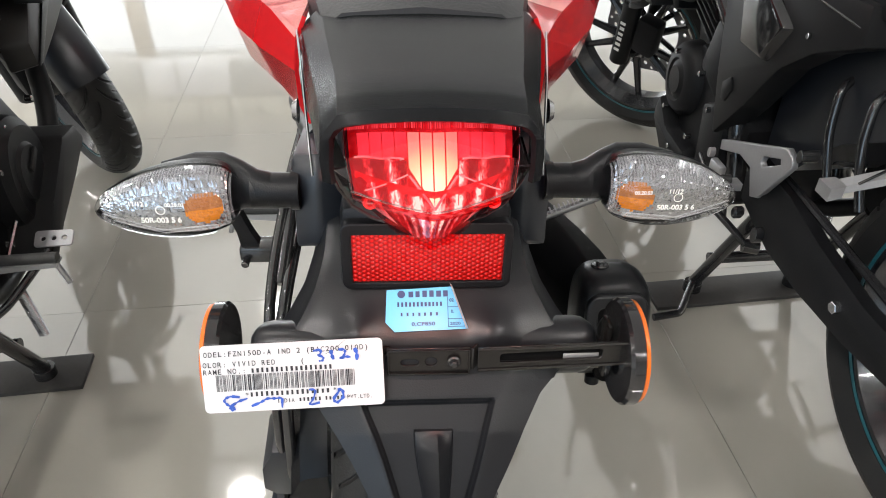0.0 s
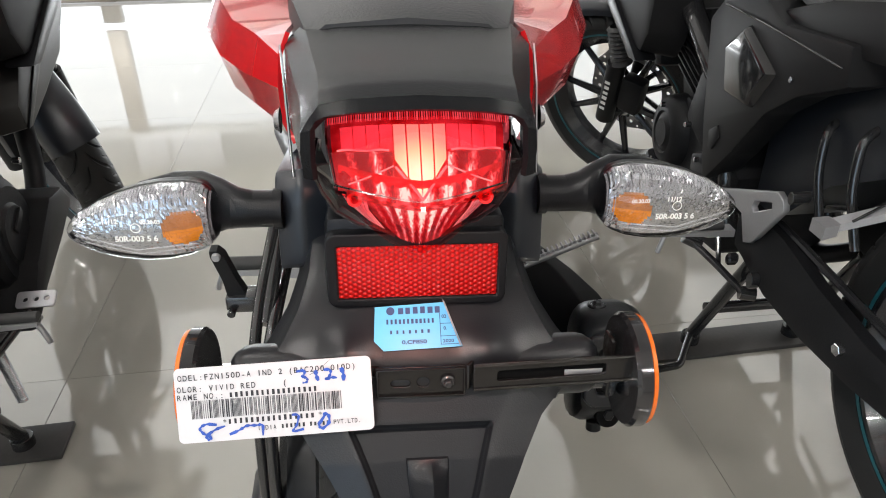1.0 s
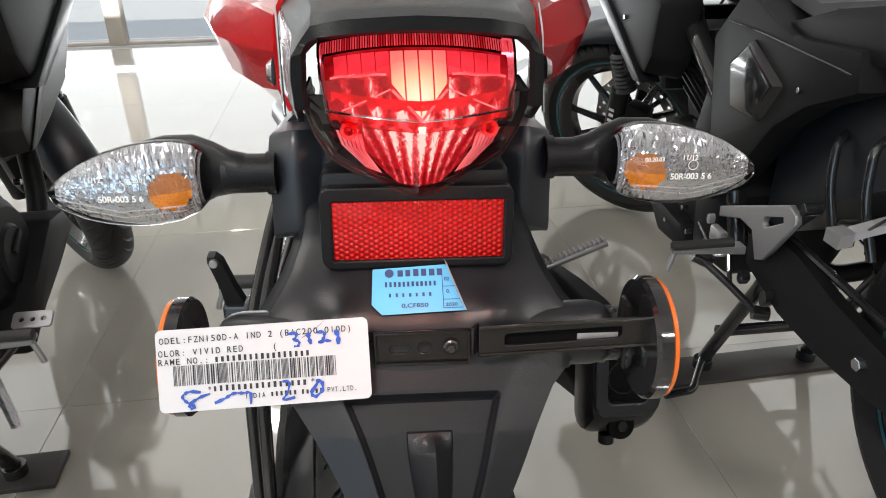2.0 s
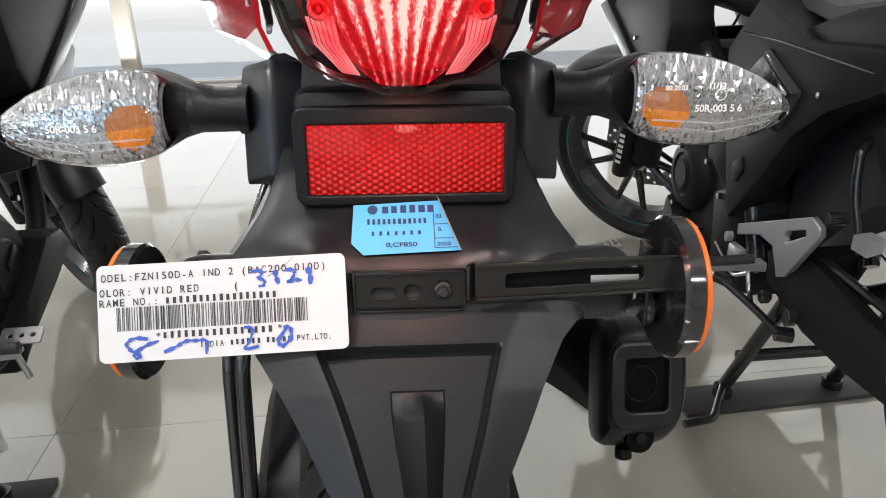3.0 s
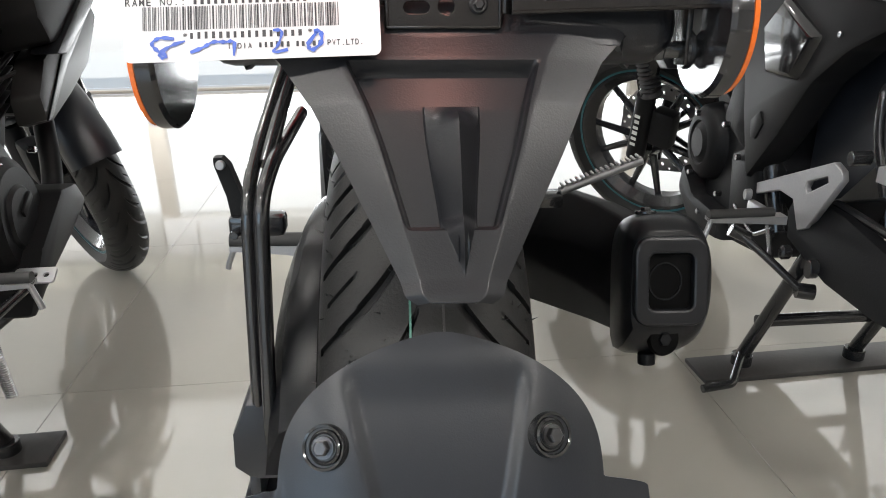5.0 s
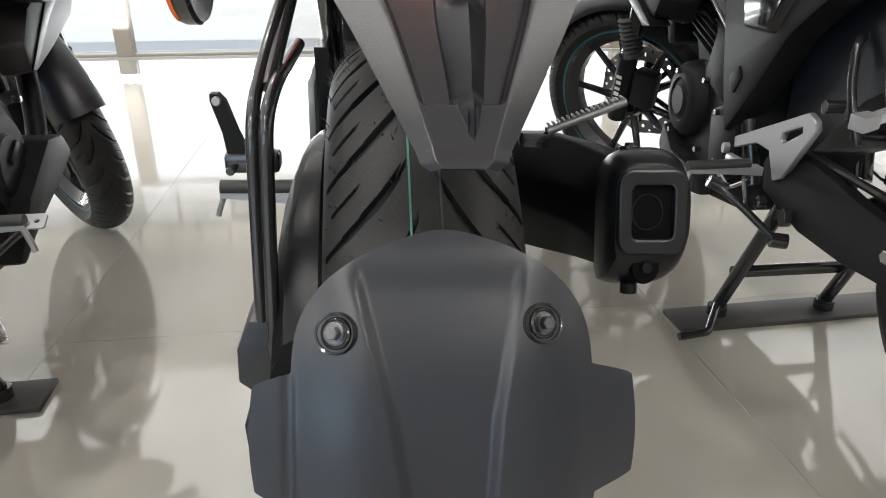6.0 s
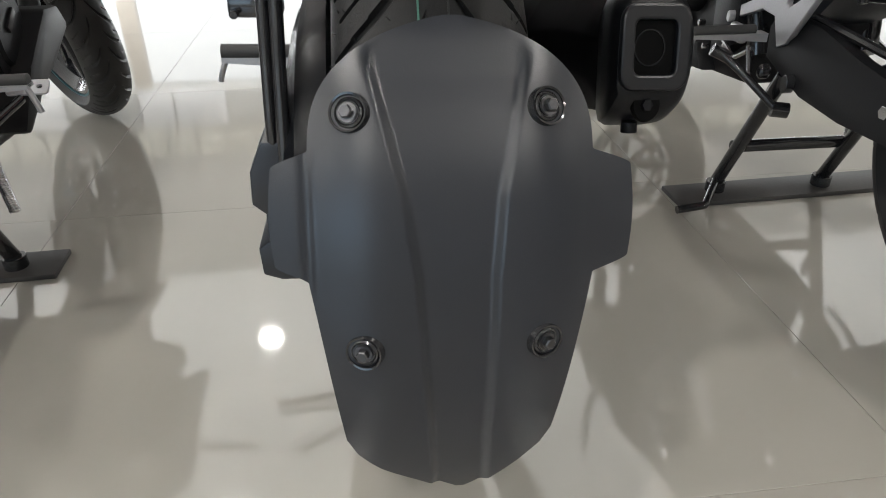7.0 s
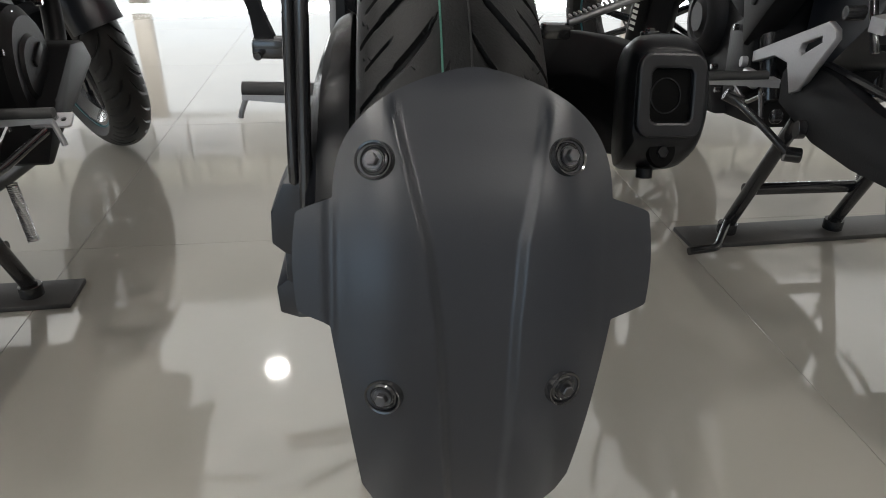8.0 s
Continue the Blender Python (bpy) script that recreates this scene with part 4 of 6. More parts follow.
# indicators
def indicator(sx, zc):
    STALK = part("indicator", tube([(sx * 0.083, -0.203, zc + 0.003), (sx * 0.112, -0.203, zc + 0.003)], 0.0118, 24, 0, [0.0118, 0.0122]), SATIN, bike, "clear turn indicator on a black stalk")
    part("stalk_collar", tube([(sx * 0.081, -0.203, zc + 0.003), (sx * 0.0865, -0.203, zc + 0.003)], 0.0132, 24, 0), SATIN, STALK)
    part("boot", loft([[(sx * x, -0.203 + back + d * math.cos(k * math.tau / 24), zc + 0.003 + up + h * math.sin(k * math.tau / 24)) for k in range(24)]
                       for x, d, h, back, up in ((0.098, 0.0118, 0.0118, 0.0, 0.0), (0.108, 0.0122, 0.0132, 0.0, 0.001), (0.119, 0.0125, 0.0170, 0.007, 0.001), (0.132, 0.013, 0.0222, 0.0135, -0.001), (0.150, 0.013, 0.0236, 0.015, -0.003), (0.172, 0.010, 0.020, 0.013, -0.005))]), SATIN, STALK)
    SHAPE = [(0.120, 0.0095, 0.008), (0.1225, 0.0155, 0.014), (0.128, 0.0210, 0.020), (0.138, 0.0240, 0.0245), (0.151, 0.0250, 0.0265), (0.165, 0.0242, 0.026), (0.179, 0.0214, 0.0235), (0.192, 0.0170, 0.0205), (0.203, 0.0112, 0.0160), (0.2095, 0.0066, 0.0115), (0.2125, 0.0024, 0.0060)]

    def shell(y_sign, scale):
        rings = []
        steps = [SHAPE[0][0] + (SHAPE[-1][0] - SHAPE[0][0]) * i / 40 for i in range(41)]
        for x in steps:
            h, d = lerp_table(SHAPE, x)
            row = []
            for k in range(25):
                a = -math.pi / 2 + math.pi * k / 24
                rr = scale
                tilt = 0.012 * (x - 0.16)
                row.append((sx * x, -0.206 + y_sign * (d * rr * max(0.0, math.cos(a)) ** 0.8), zc + h * rr * math.sin(a) + tilt - 0.10 * (x - 0.15)))
            rings.append(row)
        return grid_mesh(rings, 0.0, (0, y_sign, 0))

    part("shell", shell(1, 0.97), SATIN, STALK)
    lens = part("lens", shell(-1, 1.0), CLEAR, STALK, "clear ribbed indicator lens")
    lens.visible_shadow = False
    rf = random.Random(3 if sx > 0 else 8)
    bowl, amber_up, amber_low = bmesh.new(), bmesh.new(), bmesh.new()
    xs = [0.1265]
    while xs[-1] < 0.207:
        xs.append(xs[-1] + rf.uniform(0.0010, 0.0022))

    def deep(x, k, d=0.30):
        h, dep = lerp_table(SHAPE, x)
        return Vector((sx * x, -0.2068 - dep * d * math.cos(k * 1.3), zc + 0.012 * (x - 0.16) - 0.10 * (x - 0.15) + h * 0.96 * k))

    for xa, xb in zip(xs, xs[1:]):
        cuts = sorted([-1.0, -0.86] + [-0.76 + 0.085 * k for k in range(14)] + [0.42, 0.62, 0.8, 1.0])
        for ka, kb in zip(cuts, cuts[1:]):
            lift = [Vector((0, -rf.uniform(0, 0.0006), 0)) for _ in range(4)]
            inner_end = ((xa + xb) / 2 - 0.1420) ** 2 / 0.0130 ** 2 + ((ka + kb) / 2 + 0.22) ** 2 / 0.50 ** 2 < 1.0
            skin = (amber_low if (ka + kb) / 2 < -0.25 else amber_up) if inner_end else bowl
            skin.faces.new([skin.verts.new(p + w) for p, w in zip((deep(xa, ka), deep(xb, ka), deep(xb, kb), deep(xa, kb)), lift)])
    part("reflector_bowl", bowl, CHROME, STALK, smooth=False)
    part("amber_cap", amber_up, AMBER_DULL, STALK, "amber bulb cover", smooth=False)
    part("amber_base", amber_low, AMBER, STALK, "amber bulb cover", smooth=False)
    # ribbed band along the upper edge and round the inner end
    band = bmesh.new()
    for i in range(120):
        x = 0.1225 + (0.203 - 0.1225) * i / 119
        h, d = lerp_table(SHAPE, x)
        z0 = zc + 0.012 * (x - 0.16) - 0.10 * (x - 0.15)
        lo = 0.42 + 0.45 * smoothstep(0.165, 0.203, x)
        if x < 0.1275:
            lo = -1.2
        rr = (0.985, 0.950, 0.968)[i % 3]
        ring = [(sx * x, -0.206 - d * rr * max(0.0, math.cos(a)) ** 0.8, z0 + h * rr * math.sin(a)) for a in [lo + (1.45 - lo) * k / 8 for k in range(9)]]
        row = [band.verts.new(p) for p in ring]
        if i % 3:
            for k in range(8):
                band.faces.new((last[k], last[k + 1], row[k + 1], row[k]))
        last = row
    part("lens_ribs", band, RIBBED, STALK, smooth=False)
    for text, u, v, size in (("50R-003 5 6", 0.150, -0.004, 0.0050), ("11/12", 0.156, 0.0075, 0.0042), ("00.20.03", 0.134, 0.0070, 0.0034)):
        x0 = u if sx > 0 else -(u + 0.026)
        part("moulded_mark", writing(text, size, basis((x0, -0.2335, zc + v), (1, 0, 0), (0, 0, 1))), MARK, STALK, smooth=False)
    ring_at = basis((sx * 0.163, -0.2335, zc + 0.0045), (1, 0, 0), (0, 0, 1))
    mark = lathe([(0.0, 0.0026), (0.0, 0.003), (0.0001, 0.003), (0.0001, 0.0026)], 24, "z")
    mark.transform(ring_at)
    part("moulded_mark", mark, MARK, STALK, smooth=False)
    part("lower_ledge", tube([(sx * 0.131, -0.2245, zc - 0.0125), (sx * 0.165, -0.2265, zc - 0.0155), (sx * 0.200, -0.2165, zc - 0.0115)], 0.0004, 6, 0), RIBBED, STALK)
    part("lower_ledge", tube([(sx * 0.130, -0.2285, zc - 0.0085), (sx * 0.165, -0.2315, zc - 0.0105), (sx * 0.206, -0.2165, zc - 0.0065)], 0.0005, 6, 0), RIBBED, STALK)
    return STALK


indicator(-1, 0.7815)
indicator(1, 0.7875)

# tail cover over the lamp
cover_rows = []
COVER = [(-0.3105, 0.0525, 0.8775, 0.842), (-0.3000, 0.0533, 0.8806, 0.838), (-0.296, 0.0535, 0.8817, 0.836), (-0.27, 0.0565, 0.8835, 0.828), (-0.23, 0.064, 0.887, 0.826), (-0.18, 0.0725, 0.8905, 0.824), (-0.15, 0.078, 0.8915, 0.822)]
for y, w, zt, zb in COVER:
    row = []
    sect = [(-1.03, zb), (-1.045, zb + 0.012), (-1.03, zt - 0.014), (-0.97, zt - 0.009), (-0.86, zt - 0.0015), (-0.6, zt + 0.001), (-0.25, zt + 0.002), (0, zt + 0.0025), (0.25, zt + 0.002), (0.6, zt + 0.001), (0.86, zt - 0.0015), (0.97, zt - 0.009), (1.03, zt - 0.014), (1.045, zb + 0.012), (1.03, zb)]
    cover_rows.append([(u * w + 0.001, y, z) for u, z in sect])
# the rim turns down over the lamp, a little behind the roof
rim = [(u * 0.0492 + 0.001, -0.3135 - 0.001 * smoothstep(0.9, 1.0, abs(u)), z) for u, z in [(-1.0, 0.842), (-1.015, 0.85), (-1.0, 0.8655), (-0.95, 0.8695), (-0.86, 0.8715), (-0.6, 0.873), (-0.25, 0.874), (0, 0.8743), (0.25, 0.874), (0.6, 0.873), (0.86, 0.8715), (0.95, 0.8695), (1.0, 0.8655), (1.015, 0.85), (1.0, 0.842)]]
cover = part("tail_cover", grid_mesh([rim] + cover_rows, 0.003, (0, 0, 1)), COWL, bike, "satin black tail cowl above the lamp", sharp=25)
part("cover_inner", loft([[(x * k + 0.001, y, z) for x, z in ((-0.0485, 0.834), (-0.0485, 0.861), (-0.042, 0.868), (0.042, 0.868), (0.0485, 0.861), (0.0485, 0.834))] for y, k in ((-0.24, 0.96), (-0.236, 0.96))]), GLOSSBLACK, cover)
for sx in (-1, 1):
    strip = tube([(sx * 0.0815 + 0.001, -0.16, 0.878), (sx * 0.073 + 0.001, -0.215, 0.866), (sx * 0.063, -0.275, 0.845), (sx * 0.0605, -0.29, 0.835)], 0.0008, 8, 0.01)
    part("trim_strip", strip, STEEL, cover, "thin chromed trim edge")
    part("side_screw", lathe([(0.0, 0.0), (sx * 0.0012, 0.005), (-sx * 0.002, 0.0075), (-sx * 0.002, 0.0)], 20, "x", (sx * 0.077, -0.222, 0.846)), STEEL, cover, "bright dome-head screw")

# tail lamp
# rows: along, y and z in the middle, half width, how far the sides lie ahead and below
LENS = [(0.0, -0.302, 0.8735, 0.0437, 0.010, 0.005), (0.12, -0.308, 0.8690, 0.0437, 0.0105, 0.005), (0.3, -0.325, 0.8580, 0.0420, 0.013, 0.003), (0.47, -0.343, 0.8440, 0.0392, 0.021, 0.0), (0.5, -0.3460, 0.8412, 0.0388, 0.022, -0.001), (0.535, -0.3435, 0.8377, 0.0386, 0.021, -0.001), (0.57, -0.337, 0.8360, 0.0384, 0.020, -0.0005),
        (0.75, -0.325, 0.8225, 0.0385, 0.032, 0.0), (0.86, -0.3165, 0.8125, 0.0362, 0.038, 0.0), (0.93, -0.3115, 0.8060, 0.0285, 0.030, -0.001), (0.975, -0.3085, 0.8020, 0.0185, 0.014, -0.001), (1.0, -0.3070, 0.7998, 0.0105, 0.004, -0.001)]


def lens_point(u, v, scale=1.0, back=0.0):
    """A point of the lamp's face, u across and v from its top edge to its tip; back: set in behind the lens."""
    y, z, w, ahead, below = lerp_table(LENS, v)
    a = abs(u)
    inward = Vector((0, 0.8, -0.6)) if v < 0.5 else Vector((0, 0.75, 0.66))
    return Vector((0.0008 + u * w * scale, y + ahead * a ** 1.3, z - below * a * a)) + inward * back


def lens_rows(scale=1.0, back=0.0, v0=0.0, v1=1.0, u0=-1.0, u1=1.0, nv=36, nu=40):
    return [[lens_point(u0 + (u1 - u0) * j / nu, v0 + (v1 - v0) * i / nv, scale, back) for j in range(nu + 1)] for i in range(nv + 1)]


def lens_patches(corners, back, lift=0.0):
    """Loose four-cornered prisms between points (u, v) of the lamp's face."""
    bm = bmesh.new()
    for quad in corners:
        vs = [bm.verts.new(lens_point(u, v, 0.985, back + lift * (k % 2))) for k, (u, v) in enumerate(quad)]
        bm.faces.new(vs)
    return bm


lamp = part("tail_lamp", grid_mesh(lens_rows(nv=60), 0.0, (0, -1, 0)), RED_LENS, bike, "lit red tail lamp with a clear red lens")
lamp.visible_shadow = False
part("lamp_bowl", grid_mesh(lens_rows(0.97, 0.012, 0.02, 0.985, nv=24, nu=16)), LAMP_SIDE, lamp, smooth=False)
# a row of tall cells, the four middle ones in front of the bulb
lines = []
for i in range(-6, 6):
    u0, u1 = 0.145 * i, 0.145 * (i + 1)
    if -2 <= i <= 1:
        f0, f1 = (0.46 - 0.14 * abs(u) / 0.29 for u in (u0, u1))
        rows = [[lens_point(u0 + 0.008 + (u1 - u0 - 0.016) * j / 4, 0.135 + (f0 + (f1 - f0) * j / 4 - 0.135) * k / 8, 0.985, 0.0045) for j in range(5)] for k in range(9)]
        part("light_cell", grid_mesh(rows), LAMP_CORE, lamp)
    else:
        part("light_cell", grid_mesh(lens_rows(0.985, 0.0045, 0.135, 0.275, u0 + 0.005, u1 - 0.005, 4, 3)), LAMP_CELL, lamp)
part("ribbed_band", lens_patches([[(-1 + 2 * k / 76, 0.0), (-1 + 2 * (k + 0.62) / 76, 0.0), (-1 + 2 * (k + 0.62) / 76, 0.122), (-1 + 2 * k / 76, 0.122)] for k in range(76)], 0.002), LAMP_BAND, lamp, smooth=False)
# moulded facets beside and below the bulb, with real relief
def fluted(u0, u1, v0, v1, nu, nv, depth, flutes):
    return [[lens_point(u0 + (u1 - u0) * j / nu, v0 + (v1 - v0) * i / nv, 0.985, 0.0052 + depth * math.sin(flutes * (u0 + (u1 - u0) * j / nu) * (1.0 + 0.25 * i / nv))) for j in range(nu + 1)] for i in range(nv + 1)]


for sx in (-1, 1):
    rows = fluted(sx * 0.30, sx * 0.985, 0.285, 0.495, 60, 12, 0.0009, 40)
    part("facets", grid_mesh(rows, 0.0, (0, -1, 0)), LAMP_FACET, lamp, "moulded lamp facets")
part("facets", grid_mesh(fluted(-0.29, 0.29, 0.40, 0.495, 48, 8, 0.0006, 40), 0.0, (0, -1, 0)), LAMP_FACET, lamp, "moulded lamp facets")
part("lower_prism", grid_mesh(fluted(-0.66, 0.66, 0.56, 0.988, 130, 30, 0.0008, 62), 0.0, (0, -1, 0)), LAMP_LOW, lamp, "ribbed lower prism, glowing")
for sx in (-1, 1):
    edge = []
    for k in range(6):
        a = 0.67 + 0.055 * k
        edge.append([(sx * a, 0.67), (sx * (a + 0.046), 0.67), (sx * (a + 0.046), 0.80), (sx * a, 0.80)])
        edge.append([(sx * a, 0.80), (sx * (a + 0.046), 0.80), (sx * (a + 0.046), 0.94), (sx * a, 0.94)])
    part("prism_side", lens_patches(edge, 0.003), LAMP_EDGE, lamp, smooth=False)
part("lens_ledge", grid_mesh([[p + Vector((0, -0.0012, 0.0)) for p in r] for r in lens_rows(1.004, 0.0, 0.49, 0.535, -1, 1, 3, 40)], 0.0, (0, -1, 0)), RED_LENS, lamp)
part("ledge_edge", tube([lens_point(u / 12, 0.492, 1.0, -0.001) for u in range(-12, 13)], 0.0005, 6, 0), CLEAR, lamp)
for sx in (-1, 1):
    # glints of the bulb, drawn as thin glowing tubes behind the lens
    part("moulded_ridge", tube([lens_point(sx * (0.34 + 0.052 * k), 0.283 - 0.004 * math.sin(k * 0.9), 0.985, 0.003) for k in range(12)], 0.00055, 6, 0), LAMP_EDGE, lamp, "thin glowing line drawn as a glint in the lamp")
    part("moulded_ridge", tube([lens_point(sx * 0.07 * k, 0.475 - 0.030 * k, 0.985, 0.003) for k in range(5)], 0.0006, 6, 0), LAMP_EDGE, lamp, "thin glowing line drawn as a glint in the lamp")
    part("moulded_ridge", tube([lens_point(sx * (0.30 + 0.06 * k), 0.35 + 0.012 * k, 0.985, 0.003) for k in range(10)], 0.0004, 6, 0), LAMP_EDGE, lamp, "thin glowing line drawn as a glint in the lamp")
    part("lens_side", tube([lens_point(sx, v / 20, 1.0, -0.0003) for v in range(0, 11)], 0.0006, 6, 0), CLEAR, lamp)
    q = lens_point(sx * 0.8, 0.62, 1.0, 0.001)
    part("lens_screw", lathe([(0.0, 0.0012), (-0.0015, 0.0022), (-0.0015, 0.0036), (0.002, 0.0044), (0.004, 0.0044), (0.004, 0.0012)], 20, "y", q), RED, lamp)
glow_data = bpy.data.lights.new("tail_bulb", "POINT")
glow_data.energy, glow_data.color, glow_data.shadow_soft_size = 0.22, (1.0, 0.45, 0.36), 0.01
bulb = new("tail_bulb", glow_data)
bulb.parent = bike
bulb.location = (0.0015, -0.352, 0.803)

# the black bowl that closes in round the lens below the cowl
for sx in (-1, 1):
    outer = [(0.0500, -0.309, 0.8465), (0.0515, -0.292, 0.8385), (0.0485, -0.285, 0.8255), (0.0425, -0.281, 0.8130), (0.0315, -0.283, 0.8065), (0.0195, -0.285, 0.8035), (0.006, -0.287, 0.802)]
    inner = [lens_point(sx * 1.0, v, 1.03, 0.003) for v in (0.40, 0.57, 0.72, 0.84, 0.93, 0.975, 1.0)]
    deep = [Vector((sx * x + 0.001, y + 0.035, z + 0.004)) for x, y, z in outer]
    rows = [[v + Vector((0, 0.012, 0)) for v in inner], [Vector((sx * (x - 0.0016) + 0.001, y + 0.002, z + 0.0012)) for x, y, z in outer], [Vector((sx * x + 0.001, y, z)) for x, y, z in outer], deep]
    part("lamp_surround", grid_mesh(rows, 0.0012), GLOSSBLACK, cover, sharp=30)

# seat and red side panels
seat = loft([[(x * w, y, z) for x, z in ((-1, zt - 0.03), (-0.98, zt - 0.008), (-0.8, zt), (0, zt + 0.004), (0.8, zt), (0.98, zt - 0.008), (1, zt - 0.03), (0.6, zt - 0.05), (-0.6, zt - 0.05))]
             for y, w, zt in ((-0.178, 0.062, 0.893), (-0.165, 0.066, 0.899), (-0.1, 0.08, 0.908), (0.1, 0.11, 0.90), (0.25, 0.12, 0.88), (0.3, 0.12, 0.86))])
part("seat", seat, SEAT, bike, "black patterned vinyl seat")
for sx in (-1, 1):
    SECT = [(-0.155, ((0.077, 0.886), (0.083, 0.872), (0.085, 0.85), (0.084, 0.826), (0.078, 0.812))),
            (-0.09, ((0.079, 0.884), (0.108, 0.876), (0.119, 0.848), (0.105, 0.818), (0.085, 0.806))),
            (-0.03, ((0.085, 0.88), (0.135, 0.878), (0.148, 0.85), (0.139, 0.824), (0.104, 0.803))),
            (0.06, ((0.095, 0.89), (0.165, 0.89), (0.178, 0.86), (0.165, 0.835), (0.11, 0.80))),
            (0.2, ((0.10, 0.89), (0.19, 0.89), (0.205, 0.86), (0.19, 0.82), (0.12, 0.79)))]
    rows = [[(sx * x, y, z) for x, z in pts] for y, pts in SECT]
    part("side_panel", grid_mesh(rows, 0.003, (sx, 0, 0)), RED, bike, "vivid red painted tail side panel", sharp=20)
    part("panel_underside", tube([(sx * 0.07, -0.16, 0.80), (sx * 0.10, -0.03, 0.79), (sx * 0.11, 0.2, 0.77)], 0.012, 10, 0.03), FENDER, bike)
    part("subframe_rail", tube([(sx * 0.075, -0.15, 0.79), (sx * 0.09, 0.05, 0.70), (sx * 0.10, 0.30, 0.58)], 0.013, 10, 0.05), STEEL_BLACK, bike)
set_on(lower_parts, TAIL)
part("fuel_tank", loft([[(w * math.cos(a), y, zc + h * math.sin(a)) for a in [k * math.tau / 16 for k in range(16)]] for y, w, zc, h in ((0.3, 0.10, 0.80, 0.07), (0.42, 0.15, 0.83, 0.11), (0.65, 0.17, 0.86, 0.13), (0.9, 0.15, 0.86, 0.12), (1.02, 0.08, 0.85, 0.08))]), RED, bike, "vivid red fuel tank")

# front end
front_wheel = wheel(bike, 1.34, 0.30, 0.298, 0.056, name="front_wheel", fine=False, disc_side=1, front=True)
for sx in (-1, 1):
    fork = part("fork_leg", tube([(sx * 0.088, 1.35, 0.285), (sx * 0.088, 1.28, 0.47)], 0.027, 16, 0), BODYGREY, bike)
    part("fork_tube", tube([(sx * 0.088, 1.285, 0.46), (sx * 0.088, 1.13, 0.86)], 0.0205, 16, 0), STEEL_BLACK, fork)
part("front_mudguard", grid_mesh([[(0.061 * math.sin(w), 1.34 + (0.335 - 0.045 * (1 - math.cos(w))) * math.cos(a), 0.30 + (0.335 - 0.045 * (1 - math.cos(w))) * math.sin(a)) for w in [-1.55 + 3.1 * k / 14 for k in range(15)]] for a in [radians(30 + 125 * i / 32) for i in range(33)]], 0.003, (0, 0, 1)), SATIN, bike)
part("headlamp", loft([[(w * math.cos(a), 1.34 + y, 0.84 + h * math.sin(a)) for a in [k * math.tau / 16 for k in range(16)]] for y, w, h in ((-0.21, 0.06, 0.07), (-0.13, 0.09, 0.09), (-0.05, 0.085, 0.08), (-0.03, 0.04, 0.04))]), GLOSSBLACK, bike)
part("frame_spar", tube([(0, 1.14, 0.82), (0.0, 0.9, 0.72), (0, 0.62, 0.56)], 0.03, 12, 0.06), STEEL_BLACK, bike)
part("handlebar", tube([(-0.36, 0.95, 1.0), (-0.2, 1.05, 1.0), (-0.06, 1.1, 0.95), (0.06, 1.1, 0.95), (0.2, 1.05, 1.0), (0.36, 0.95, 1.0)], 0.011, 12, 0.05), STEEL_BLACK, bike)

# swingarm, chain guard, engine mass, stand
for sx in (-1, 1):
    part("swingarm", loft([[(sx * (x + dx), y, z + dz) for dx, dz in ((-0.014, -0.02), (0.014, -0.02), (0.014, 0.02), (-0.014, 0.02))] for x, y, z in ((0.105, -0.07, ZC), (0.105, 0.05, ZC), (0.1, 0.3, 0.36), (0.09, 0.5, 0.4))]), SATIN, bike)
part("chain_guard", loft([[(xo, y, z0), (xo + 0.002, y, z1 - 0.028), (xo + 0.012, y, z1 - 0.004), (xo + 0.018, y, z1), (-0.080, y, z1 + 0.002), (-0.079, y, z0)] for y, xo, z0, z1 in ((-0.155, -0.119, 0.38, 0.42), (-0.135, -0.1185, 0.385, 0.448), (-0.11, -0.118, 0.39, 0.474), (-0.08, -0.117, 0.40, 0.497), (-0.04, -0.1145, 0.41, 0.517), (0.0, -0.111, 0.42, 0.528), (0.05, -0.1065, 0.43, 0.531), (0.1, -0.102, 0.44, 0.526), (0.18, -0.099, 0.44, 0.508), (0.25, -0.098, 0.44, 0.49))]), COWL, bike, sharp=25)
part("engine", join(box((0, 0.62, 0.42), (0.26, 0.36, 0.26), 0.04), box((0, 0.78, 0.62), (0.2, 0.2, 0.24), 0.03)), ENGINE, bike)
part("rear_shock", tube([(0, 0.2, 0.45), (0, 0.26, 0.72)], 0.035, 16, 0), STEEL_BLACK, bike)
COVER_OUTLINES = (((-0.149, 0.393), (-0.137, 0.420), (-0.105, 0.420), (-0.105, 0.350), (-0.136, 0.350), (-0.150, 0.362)), ((-0.138, 0.326), (-0.149, 0.317), (-0.147, 0.290), (-0.130, 0.284), (-0.100, 0.284), (-0.100, 0.326)), ((-0.139, 0.354), (-0.130, 0.354), (-0.130, 0.320), (-0.139, 0.320)))
for outline in COVER_OUTLINES:
    shell = loft([[(x, y, z) for x, z in outline] for y in (-0.122, -0.05)])
    bmesh.ops.bevel(shell, geom=shell.edges[:], offset=0.003, segments=2, affect="EDGES", profile=0.6)
    part("swing_cover", shell, FENDER, bike, "black plastic axle and guard cover")

